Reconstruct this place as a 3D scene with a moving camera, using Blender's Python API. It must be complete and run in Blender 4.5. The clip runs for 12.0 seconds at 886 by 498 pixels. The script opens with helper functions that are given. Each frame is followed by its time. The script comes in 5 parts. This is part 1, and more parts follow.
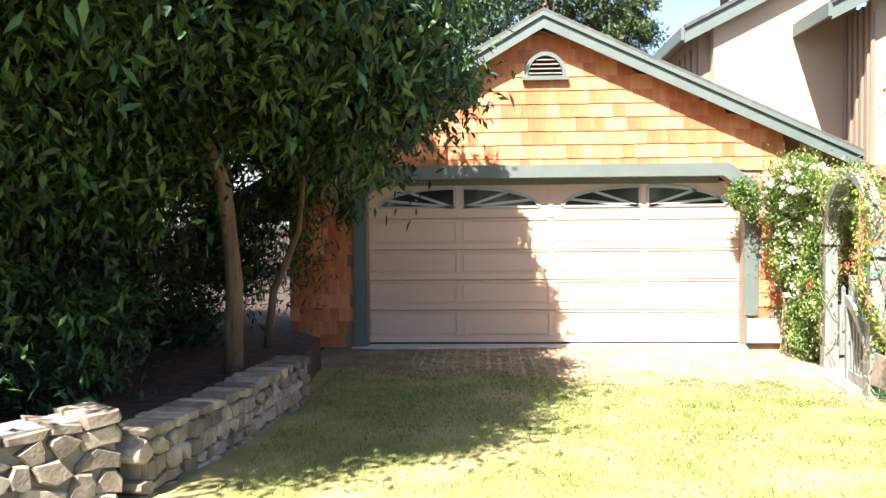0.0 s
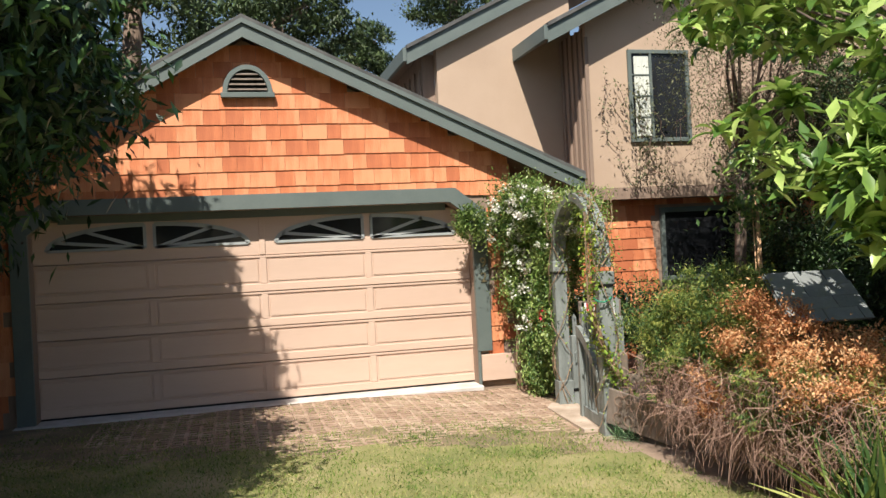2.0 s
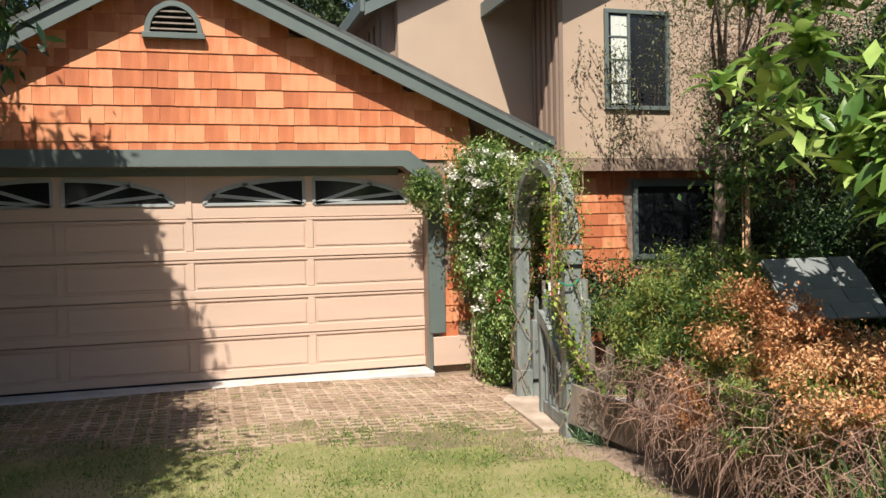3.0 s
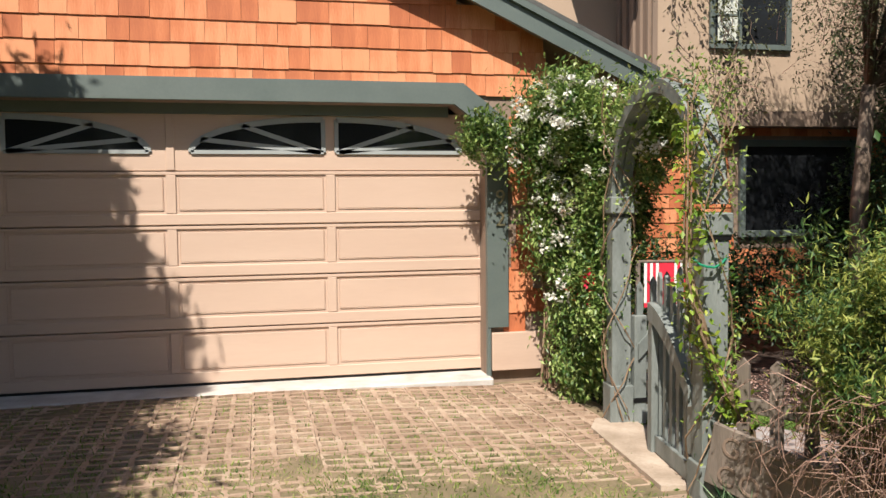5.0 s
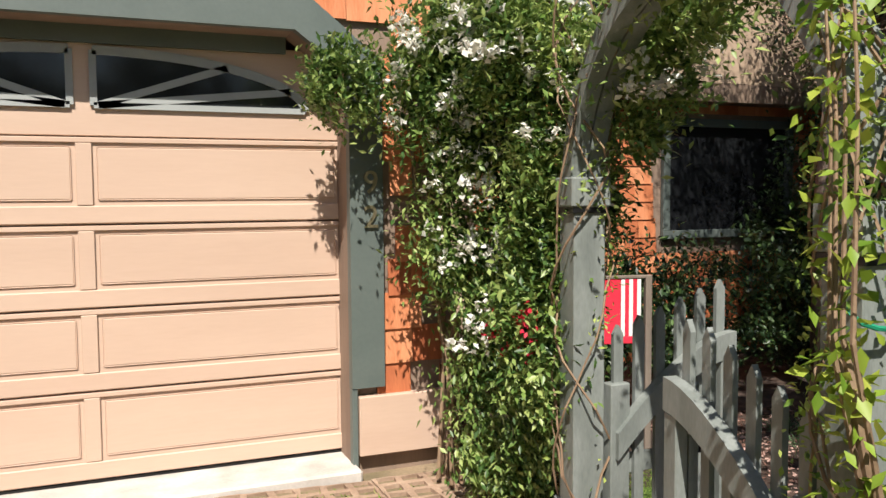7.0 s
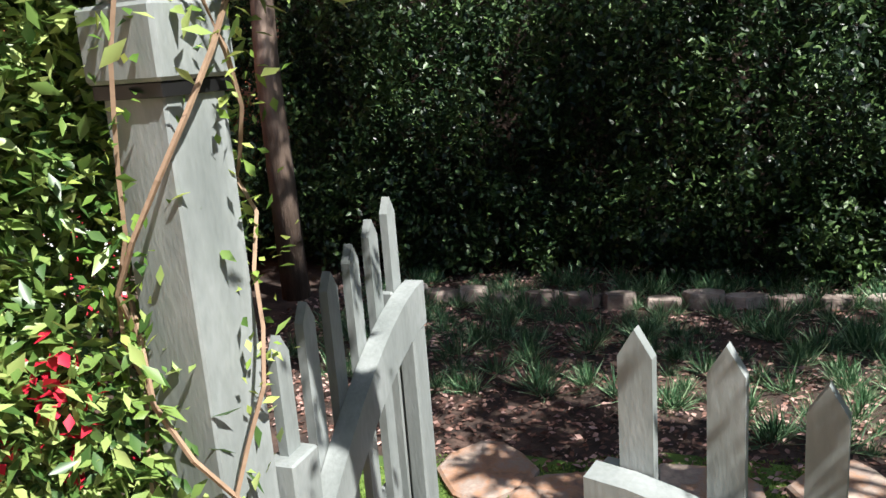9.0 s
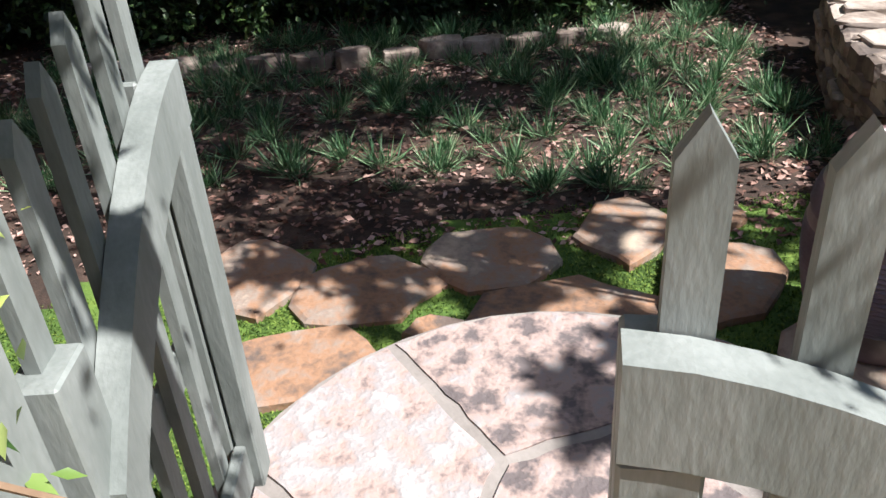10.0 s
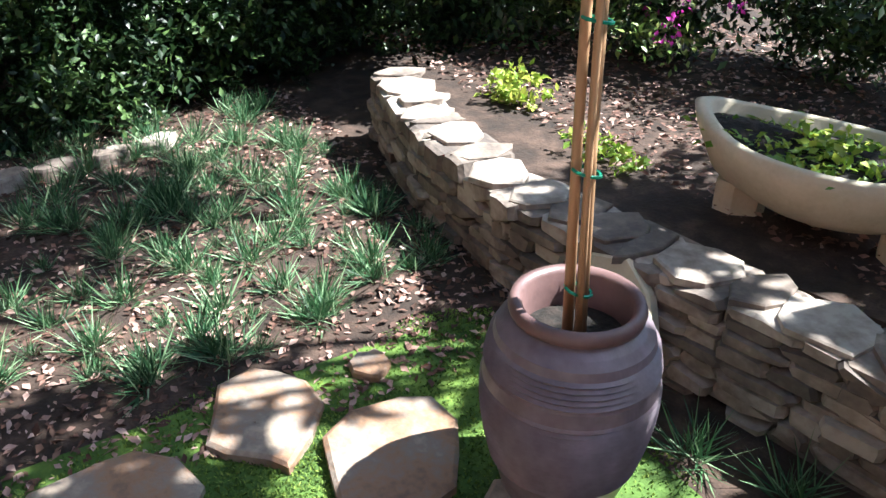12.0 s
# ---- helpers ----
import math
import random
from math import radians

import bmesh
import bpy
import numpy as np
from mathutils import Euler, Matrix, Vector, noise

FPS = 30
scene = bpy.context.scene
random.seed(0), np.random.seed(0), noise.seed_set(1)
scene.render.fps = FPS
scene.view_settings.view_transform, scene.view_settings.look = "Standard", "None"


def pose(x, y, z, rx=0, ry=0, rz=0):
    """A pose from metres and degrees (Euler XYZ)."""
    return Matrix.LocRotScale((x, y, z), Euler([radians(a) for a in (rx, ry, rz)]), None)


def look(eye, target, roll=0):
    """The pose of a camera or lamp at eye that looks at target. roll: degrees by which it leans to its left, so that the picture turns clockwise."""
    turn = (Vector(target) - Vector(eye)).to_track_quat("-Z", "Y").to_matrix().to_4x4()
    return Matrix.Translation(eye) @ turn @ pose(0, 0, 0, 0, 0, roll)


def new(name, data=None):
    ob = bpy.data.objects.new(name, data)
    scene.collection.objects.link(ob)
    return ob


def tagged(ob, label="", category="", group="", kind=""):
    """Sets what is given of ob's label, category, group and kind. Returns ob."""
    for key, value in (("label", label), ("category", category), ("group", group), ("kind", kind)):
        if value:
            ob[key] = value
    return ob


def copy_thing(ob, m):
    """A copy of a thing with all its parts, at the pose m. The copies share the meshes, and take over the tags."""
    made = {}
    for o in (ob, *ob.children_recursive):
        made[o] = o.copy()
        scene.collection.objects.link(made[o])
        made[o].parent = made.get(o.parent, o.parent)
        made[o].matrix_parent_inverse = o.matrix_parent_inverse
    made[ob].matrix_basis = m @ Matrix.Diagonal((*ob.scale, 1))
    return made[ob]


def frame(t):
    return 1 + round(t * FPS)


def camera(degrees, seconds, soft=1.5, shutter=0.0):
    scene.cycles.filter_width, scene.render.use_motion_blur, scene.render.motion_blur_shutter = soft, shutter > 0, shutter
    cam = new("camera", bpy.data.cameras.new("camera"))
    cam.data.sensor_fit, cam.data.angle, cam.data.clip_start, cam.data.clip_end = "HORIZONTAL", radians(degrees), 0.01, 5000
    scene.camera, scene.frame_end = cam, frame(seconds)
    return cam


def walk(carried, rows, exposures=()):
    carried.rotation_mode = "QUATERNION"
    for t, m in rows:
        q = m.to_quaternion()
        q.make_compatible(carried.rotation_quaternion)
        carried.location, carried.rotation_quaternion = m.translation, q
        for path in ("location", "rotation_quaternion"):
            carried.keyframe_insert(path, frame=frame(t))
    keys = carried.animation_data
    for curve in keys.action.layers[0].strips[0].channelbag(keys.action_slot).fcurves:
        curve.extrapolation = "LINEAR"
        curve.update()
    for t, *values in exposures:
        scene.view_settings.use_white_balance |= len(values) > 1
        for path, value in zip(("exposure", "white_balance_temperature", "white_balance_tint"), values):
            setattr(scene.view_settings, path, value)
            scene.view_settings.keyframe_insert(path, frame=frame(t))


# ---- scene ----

cam = camera(56.2, 12.0)
ROWS = [
    (0.0, 0.477, -0.327, 1.475, 2.773, -1.768, -0.479),
    (0.5, 0.564, -0.141, 1.476, -4.59, -2.529, 0.503),
    (1.0, 0.642, 0.13, 1.483, -9.025, -1.617, -1.122),
    (1.5, 0.794, 0.495, 1.495, -11.846, -0.445, -3.235),
    (2.0, 1.022, 0.926, 1.501, -14.218, 0.008, -2.932),
    (2.5, 1.241, 1.437, 1.501, -17.799, -0.485, -2.314),
    (2.8, 1.36, 1.67, 1.498, -17.15, -1.72, -1.6),
    (3.0, 1.438, 1.824, 1.496, -16.347, -2.124, -1.22),
    (3.2, 1.533, 2.028, 1.493, -14.949, -2.891, -0.688),
    (4.8, 1.875, 3.669, 1.333, -12.671, -3.107, -0.784),
    (5.0, 1.953, 3.89, 1.32, -12.707, -3.508, -0.516),
    (5.5, 2.109, 4.466, 1.288, -14.178, -4.302, -0.495),
    (6.0, 2.262, 5.042, 1.286, -17.66, -5.285, -1.285),
    (6.5, 2.424, 5.639, 1.258, -19.379, -4.318, -1.024),
    (8.5, 3.058, 7.619, 1.269, -50.35, -7.61, -2.79),
    (9.0, 3.23, 7.976, 1.229, -66.71, -13.68, -4.45),
    (9.5, 3.451, 8.185, 1.187, -79.39, -22.35, -4.58),
    (10.0, 3.641, 8.298, 1.113, -87.43, -31.59, -4.18),
    (10.5, 3.816, 8.459, 1.127, -95.6, -37.34, -4.82),
    (11.0, 3.982, 8.483, 1.174, -102.19, -36.44, -3.11),
    (11.5, 4.143, 8.423, 1.21, -109.25, -33.05, -1.24),
    (12.0, 4.301, 8.343, 1.214, -122.74, -29.4, 0.69),
]
EXPOSURES = [(0.0, 2.3, 6500, 10), (0.25, 1.5, 6500, 10), (0.5, 1.0, 6500, 10), (1.0, 0.8, 6500, 10), (2.0, 0.75, 6500, 10), (6.7, 0.6, 6500, 10), (8.3, 1.3, 6300, 11), (9.2, 1.45, 6000, 12), (10.0, 1.25, 6000, 12), (10.5, 0.95, 6100, 14), (11.0, 0.8, 6000, 12), (11.6, 1.85, 5900, 9), (12.0, 2.25, 5700, 6)]
walk(cam, [(t, pose(x, y, z, 90 + pitch, 0, yaw) @ pose(0, 0, 0, 0, 0, roll)) for t, x, y, z, yaw, pitch, roll in ROWS], EXPOSURES)

# ---- light ----
SUN_DIR = Vector((0.38, 0.86, -1.22)).normalized()
sun = new("sun", bpy.data.lights.new("sun", "SUN"))
sun.data.energy, sun.data.angle, sun.data.color = 5.0, radians(0.55), (1.0, 0.94, 0.84)
sun.matrix_world = look((-8, -16, 20), Vector((-8, -16, 20)) + SUN_DIR)
world = bpy.data.worlds.new("world")
scene.world = world
world.use_nodes = True
wt = world.node_tree
sky = wt.nodes.new("ShaderNodeTexSky")
sky.sky_type, sky.sun_disc = "NISHITA", False
sky.sun_elevation = math.asin(-SUN_DIR.z)
sky.sun_rotation = math.atan2(-SUN_DIR.x, -SUN_DIR.y)
wt.links.new(sky.outputs[0], wt.nodes["Background"].inputs[0])
wt.nodes["Background"].inputs[1].default_value = 0.07


# ---- materials ----
def material(name, colours, rough=0.8, scale=8.0, bump=0.3, fine=60.0, stretch=(1, 1, 1), metal=0.0, island=False, jitter=0.0, translucent=0.0, dirt=0.0):
    """Two noises over a ramp of colours; jitter varies whole pieces."""
    m = bpy.data.materials.new(name)
    m.use_nodes = True
    nt = m.node_tree
    n, l = nt.nodes, nt.links
    b = n["Principled BSDF"]
    b.inputs["Roughness"].default_value = rough
    b.inputs["Metallic"].default_value = metal
    co = n.new("ShaderNodeTexCoord")
    mp = n.new("ShaderNodeMapping")
    mp.inputs["Scale"].default_value = stretch
    l.new(co.outputs["Object"], mp.inputs[0])
    big, small = n.new("ShaderNodeTexNoise"), n.new("ShaderNodeTexNoise")
    big.inputs["Scale"].default_value, small.inputs["Scale"].default_value = scale, fine
    big.inputs["Detail"].default_value, small.inputs["Detail"].default_value = 5, 3
    l.new(mp.outputs[0], big.inputs[0])
    l.new(mp.outputs[0], small.inputs[0])
    mix = n.new("ShaderNodeMath")
    mix.operation = "MULTIPLY_ADD"
    mix.inputs[1].default_value = 0.4
    l.new(small.outputs[0], mix.inputs[0])
    half = n.new("ShaderNodeMath")
    half.operation = "MULTIPLY_ADD"
    half.inputs[1].default_value, half.inputs[2].default_value = 1.3, -0.35
    l.new(big.outputs[0], half.inputs[0])
    l.new(half.outputs[0], mix.inputs[2])
    value = mix.outputs[0]
    if jitter:
        if island:
            g = n.new("ShaderNodeNewGeometry")
            rnd = g.outputs["Random Per Island"]
        else:
            g = n.new("ShaderNodeObjectInfo")
            rnd = g.outputs["Random"]
        ad = n.new("ShaderNodeMath")
        ad.operation = "MULTIPLY_ADD"
        ad.inputs[1].default_value = jitter
        l.new(rnd, ad.inputs[0])
        sb = n.new("ShaderNodeMath")
        sb.operation = "SUBTRACT"
        sb.inputs[1].default_value = jitter / 2
        l.new(value, sb.inputs[0])
        l.new(sb.outputs[0], ad.inputs[2])
        value = ad.outputs[0]
    ramp = n.new("ShaderNodeValToRGB")
    e = ramp.color_ramp.elements
    k = len(colours)
    while len(e) < k:
        e.new(0.5)
    for i, c in enumerate(colours):
        e[i].position = 0.2 + 0.6 * i / max(1, k - 1)
        e[i].color = (*c, 1)
    l.new(value, ramp.inputs[0])
    l.new(ramp.outputs[0], b.inputs["Base Color"])
    if bump:
        bp = n.new("ShaderNodeBump")
        bp.inputs["Strength"].default_value, bp.inputs["Distance"].default_value = bump, 0.01
        l.new(value, bp.inputs["Height"])
        l.new(bp.outputs[0], b.inputs["Normal"])
    if translucent:
        tr, mx = n.new("ShaderNodeBsdfTranslucent"), n.new("ShaderNodeMixShader")
        l.new(ramp.outputs[0], tr.inputs[0])
        mx.inputs[0].default_value = translucent
        l.new(b.outputs[0], mx.inputs[1])
        l.new(tr.outputs[0], mx.inputs[2])
        l.new(mx.outputs[0], n["Material Output"].inputs[0])
    return m


def leafy(name, colours, rough=0.5, mix=0.3):
    return material(name, colours, rough, 2.0, 0.0, 9.0, island=True, jitter=0.75, translucent=mix)


CEDAR = material("cedar_shingle", [(0.4, 0.115, 0.045), (0.52, 0.165, 0.065), (0.66, 0.27, 0.13)], 0.75, 2.5, 0.35, 45, (3, 3, 0.5), jitter=0.6)
CEDAR_FAR = material("cedar_shingle_wall", [(0.4, 0.115, 0.045), (0.52, 0.165, 0.065), (0.66, 0.27, 0.13)], 0.75, 2.5, 0.35, 45, (3, 3, 0.5), island=True, jitter=0.7)
TRIM = material("grey_green_paint", [(0.095, 0.12, 0.112), (0.125, 0.15, 0.14)], 0.55, 3, 0.12, 50, (1, 1, 1))
GATEPAINT = material("weathered_grey_green_paint", [(0.135, 0.152, 0.143), (0.185, 0.204, 0.193), (0.255, 0.275, 0.264)], 0.6, 5, 0.25, 60, (2, 2, 0.6))
DOORPAINT = material("beige_paint", [(0.53, 0.375, 0.29), (0.59, 0.43, 0.335)], 0.5, 2, 0.08, 40, (0.3, 1, 2))
STUCCO = material("tan_stucco", [(0.4, 0.29, 0.21), (0.46, 0.34, 0.25)], 0.9, 1.2, 0.35, 90)
BATTEN = material("brown_board", [(0.2, 0.14, 0.105), (0.28, 0.2, 0.15)], 0.8, 3, 0.3, 60, (3, 3, 0.3))
ROOF = material("grey_roofing", [(0.05, 0.05, 0.05), (0.12, 0.12, 0.115)], 0.9, 6, 0.4, 120)
DARK = material("dark_interior", [(0.012, 0.012, 0.013), (0.025, 0.025, 0.025)], 0.9, 3, 0)
GLASS = material("dark_glass", [(0.012, 0.013, 0.015), (0.02, 0.022, 0.025)], 0.06, 1, 0)
WINFRAME = material("grey_moulding", [(0.3, 0.32, 0.32), (0.36, 0.38, 0.38)], 0.5, 4, 0)
CONCRETE = material("pale_concrete", [(0.4, 0.36, 0.33), (0.6, 0.56, 0.52)], 0.9, 6, 0.3, 70)
LAWN = material("patchy_lawn_soil", [(0.12, 0.14, 0.04), (0.21, 0.2, 0.075), (0.35, 0.28, 0.16)], 0.95, 1.6, 0.5, 55)
DIRT = material("dry_dirt", [(0.2, 0.14, 0.1), (0.36, 0.26, 0.19)], 0.95, 4, 0.5, 60)
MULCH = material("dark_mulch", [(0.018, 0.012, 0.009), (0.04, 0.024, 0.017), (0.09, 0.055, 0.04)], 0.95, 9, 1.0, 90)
SANDY = material("sandy_joint_soil", [(0.1, 0.09, 0.045), (0.19, 0.145, 0.085), (0.3, 0.22, 0.14)], 0.95, 2.5, 0.6, 60)
MOSSBED = material("moss_bed", [(0.03, 0.06, 0.01), (0.07, 0.13, 0.02), (0.13, 0.2, 0.03)], 0.95, 5, 0.8, 70)
PAVER = material("pinkish_lattice_paver", [(0.24, 0.16, 0.11), (0.36, 0.25, 0.18), (0.5, 0.39, 0.29)], 0.9, 5, 0.6, 60, jitter=0.25)
FLAG = material("ochre_flagstone", [(0.12, 0.09, 0.075), (0.3, 0.17, 0.1), (0.25, 0.2, 0.165), (0.42, 0.33, 0.25)], 0.8, 7, 1.0, 45, jitter=0.3)
SLAB = material("pink_grey_flagstone", [(0.12, 0.1, 0.1), (0.36, 0.27, 0.24), (0.3, 0.28, 0.28), (0.5, 0.44, 0.42)], 0.8, 14, 1.0, 60, jitter=0.5)
SLAB_BROWN = material("red_brown_flagstone", [(0.12, 0.07, 0.055), (0.25, 0.13, 0.1), (0.34, 0.22, 0.18), (0.46, 0.38, 0.34)], 0.75, 9, 1.0, 60, jitter=0.2)
MORTAR = material("grey_mortar", [(0.2, 0.18, 0.165), (0.3, 0.27, 0.25)], 0.95, 8, 0.4, 80)
RUBBLE = material("cream_rubble_stone", [(0.13, 0.11, 0.09), (0.25, 0.205, 0.165), (0.43, 0.37, 0.3)], 0.85, 6, 0.8, 50, jitter=0.5)
RUBBLE_BROWN = material("brown_rubble_stone", [(0.1, 0.08, 0.07), (0.21, 0.165, 0.135), (0.42, 0.36, 0.31)], 0.85, 6, 0.9, 40, jitter=0.5)
SANDSTONE = material("tan_sandstone", [(0.3, 0.23, 0.17), (0.4, 0.31, 0.24), (0.5, 0.41, 0.33)], 0.85, 5, 0.5, 50)
MOSS = leafy("moss", [(0.045, 0.09, 0.012), (0.11, 0.19, 0.025), (0.23, 0.31, 0.055)], 0.8, 0.25)
GLAZE = material("brown_violet_glazed_clay", [(0.11, 0.082, 0.093), (0.175, 0.138, 0.16), (0.25, 0.205, 0.24)], 0.36, 6, 0.2, 40)
RIMCLAY = material("red_brown_glazed_rim", [(0.1, 0.06, 0.058), (0.18, 0.105, 0.1)], 0.42, 7, 0.2, 50)
SOIL = material("potting_soil", [(0.003, 0.002, 0.002), (0.01, 0.007, 0.005), (0.03, 0.02, 0.016)], 0.95, 25, 1.0, 90)
STAKE = material("tan_bamboo_stake", [(0.36, 0.2, 0.1), (0.5, 0.31, 0.17)], 0.6, 4, 0.2, 60, (3, 3, 0.4))
TIE = material("green_tie", [(0.01, 0.2, 0.11), (0.015, 0.25, 0.14)], 0.5, 5, 0)
BARK = material("smooth_brown_bark", [(0.06, 0.042, 0.03), (0.13, 0.09, 0.065), (0.22, 0.16, 0.12)], 0.85, 5, 0.8, 50, (2, 2, 0.4))
VINE = material("dry_vine_stem", [(0.16, 0.1, 0.06), (0.32, 0.22, 0.14)], 0.8, 8, 0.3)
TWIG = material("dry_twig", [(0.2, 0.11, 0.08), (0.42, 0.27, 0.21)], 0.9, 6, 0, island=True, jitter=0.8)
WOODGREY = material("weathered_grey_brown_wood", [(0.13, 0.105, 0.085), (0.24, 0.19, 0.155)], 0.85, 4, 0.5, 60, (3, 3, 0.4))
RUST = material("brown_timber", [(0.17, 0.085, 0.055), (0.25, 0.14, 0.1)], 0.85, 4, 0.4, 60, (3, 3, 0.4))
SLATE = material("grey_painted_shingle", [(0.12, 0.132, 0.13), (0.21, 0.222, 0.218)], 0.75, 4, 0.3, 60, jitter=0.3)
BRASS = material("brass_numeral", [(0.35, 0.3, 0.2), (0.45, 0.38, 0.26)], 0.35, 5, 0, metal=0.8)
BLACKMETAL = material("black_metal", [(0.015, 0.015, 0.016), (0.03, 0.03, 0.03)], 0.4, 5, 0, metal=0.6)
RED = material("red_cloth", [(0.6, 0.015, 0.04), (0.7, 0.025, 0.06)], 0.8, 5, 0.1)
WHITE = material("white_cloth", [(0.75, 0.74, 0.72), (0.82, 0.81, 0.8)], 0.8, 5, 0.1)
BOWLSTONE = material("cream_cast_stone", [(0.42, 0.36, 0.26), (0.6, 0.52, 0.4)], 0.85, 6, 0.4, 60)
CURTAIN = material("pale_curtain", [(0.5, 0.52, 0.46), (0.66, 0.68, 0.62)], 0.8, 6, 0.1, 30, (6, 1, 1))
LEAF_TREE = leafy("dark_narrow_leaf", [(0.009, 0.026, 0.011), (0.021, 0.054, 0.019), (0.065, 0.14, 0.035)], 0.5, 0.12)
LEAF_JASMINE = leafy("jasmine_leaf", [(0.05, 0.11, 0.026), (0.165, 0.26, 0.06), (0.35, 0.43, 0.14)], 0.4, 0.3)
LEAF_HEDGE = leafy("hedge_leaf", [(0.01, 0.026, 0.01), (0.026, 0.058, 0.018), (0.1, 0.17, 0.05)], 0.45, 0.2)
LEAF_FERN = leafy("yellow_green_frond", [(0.035, 0.09, 0.025), (0.13, 0.21, 0.045), (0.36, 0.38, 0.09)], 0.55, 0.3)
LEAF_DRY = leafy("dry_orange_leaf", [(0.3, 0.11, 0.045), (0.56, 0.25, 0.1), (0.68, 0.42, 0.22)], 0.8, 0.25)
LEAF_BIG = leafy("glossy_broad_leaf", [(0.08, 0.16, 0.035), (0.22, 0.35, 0.065), (0.42, 0.53, 0.16)], 0.3, 0.3)
LEAF_OLIVE = leafy("small_olive_leaf", [(0.06, 0.075, 0.03), (0.13, 0.145, 0.065), (0.22, 0.22, 0.11)], 0.6, 0.25)
LEAF_PINE = leafy("far_conifer_leaf", [(0.02, 0.04, 0.015), (0.045, 0.08, 0.025), (0.09, 0.13, 0.04)], 0.6, 0.15)
BLADE = leafy("grass_blade", [(0.09, 0.17, 0.02), (0.19, 0.27, 0.045), (0.42, 0.38, 0.16)], 0.7, 0.3)
TUFT = leafy("blue_green_tuft_blade", [(0.03, 0.09, 0.035), (0.09, 0.19, 0.08), (0.28, 0.4, 0.22)], 0.5, 0.25)
LITTER = leafy("fallen_leaf", [(0.07, 0.035, 0.025), (0.18, 0.09, 0.065), (0.5, 0.33, 0.28)], 0.85, 0.1)
PETAL = leafy("white_petal", [(0.7, 0.68, 0.6), (0.85, 0.84, 0.8)], 0.6, 0.3)
REDPETAL = leafy("red_petal", [(0.5, 0.01, 0.03), (0.7, 0.02, 0.06)], 0.6, 0.3)
PINKPETAL = leafy("magenta_petal", [(0.45, 0.02, 0.3), (0.6, 0.05, 0.42)], 0.6, 0.3)
LEAF_VINE = leafy("jasmine_shoot_leaf", [(0.08, 0.17, 0.025), (0.21, 0.32, 0.05), (0.4, 0.48, 0.12)], 0.5, 0.35)
YOUNG = leafy("yellow_green_vine_leaf", [(0.12, 0.22, 0.02), (0.25, 0.36, 0.04), (0.4, 0.45, 0.07)], 0.5, 0.35)


# ---- makers ----
def finish(name, bm, mat, parent=None, label="", smooth=False):
    me = bpy.data.meshes.new(name)
    bmesh.ops.recalc_face_normals(bm, faces=bm.faces)
    bm.to_mesh(me)
    bm.free()
    me.materials.append(mat)
    if smooth:
        me.polygons.foreach_set("use_smooth", [True] * len(me.polygons))
    ob = new(name, me)
    if parent:
        ob.parent = parent
    return tagged(ob, label)


def thing(name, label, category, group="", at=(0, 0, 0)):
    e = new(name)
    e.location = at
    e.empty_display_size = 0.1
    return tagged(e, label, category, group)


def boxm(bm, lo, hi, m=None, bevel=0.0):
    """A box from corner to corner, bevelled, moved by m."""
    lo, hi = Vector(lo), Vector(hi)
    c, s = (lo + hi) / 2, hi - lo
    t = Matrix.Translation(c) @ Matrix.Diagonal((*s, 1))
    r = bmesh.ops.create_cube(bm, size=1, matrix=t)
    if bevel:
        ed = list({e for v in r["verts"] for e in v.link_edges})
        k = bmesh.ops.bevel(bm, geom=ed, offset=bevel, segments=1, affect="EDGES")
        vs = list({v for f in k["faces"] for v in f.verts} | {v for v in r["verts"] if v.is_valid})
    else:
        vs = r["verts"]
    if m is not None:
        bmesh.ops.transform(bm, matrix=m, verts=vs)
    return bm


def box(name, lo, hi, mat, parent=None, label="", m=None, bevel=0.004):
    return finish(name, boxm(bmesh.new(), lo, hi, m, bevel), mat, parent, label)


def prism(name, pts, axis, a, b, mat, parent=None, label="", m=None):
    """A polygon (pairs) drawn out along an axis from a to b."""
    bm = bmesh.new()
    def put(p, d):
        v = {"x": (d, p[0], p[1]), "y": (p[0], d, p[1]), "z": (p[0], p[1], d)}[axis]
        return bm.verts.new(v)
    lo, hi = [put(p, a) for p in pts], [put(p, b) for p in pts]
    bm.faces.new(lo)
    bm.faces.new(hi[::-1])
    k = len(pts)
    for i in range(k):
        bm.faces.new((lo[i], hi[i], hi[(i + 1) % k], lo[(i + 1) % k]))
    if m is not None:
        bm.transform(m)
    return finish(name, bm, mat, parent, label)


def tube(bm, pts, radii, sides=6):
    """A tapering tube along points."""
    rings = []
    for i, p in enumerate(pts):
        p = Vector(p)
        d = (Vector(pts[min(i + 1, len(pts) - 1)]) - Vector(pts[max(i - 1, 0)])).normalized()
        u = d.orthogonal().normalized() if abs(d.z) < 0.9 else Vector((1, 0, 0)).cross(d).normalized()
        w = d.cross(u)
        r = radii[i] if isinstance(radii, (list, tuple)) else radii
        rings.append([bm.verts.new(p + r * (math.cos(a) * u + math.sin(a) * w)) for a in [2 * math.pi * j / sides for j in range(sides)]])
    for a, b in zip(rings, rings[1:]):
        for j in range(sides):
            bm.faces.new((a[j], a[(j + 1) % sides], b[(j + 1) % sides], b[j]))
    bm.faces.new(rings[0][::-1])
    bm.faces.new(rings[-1])


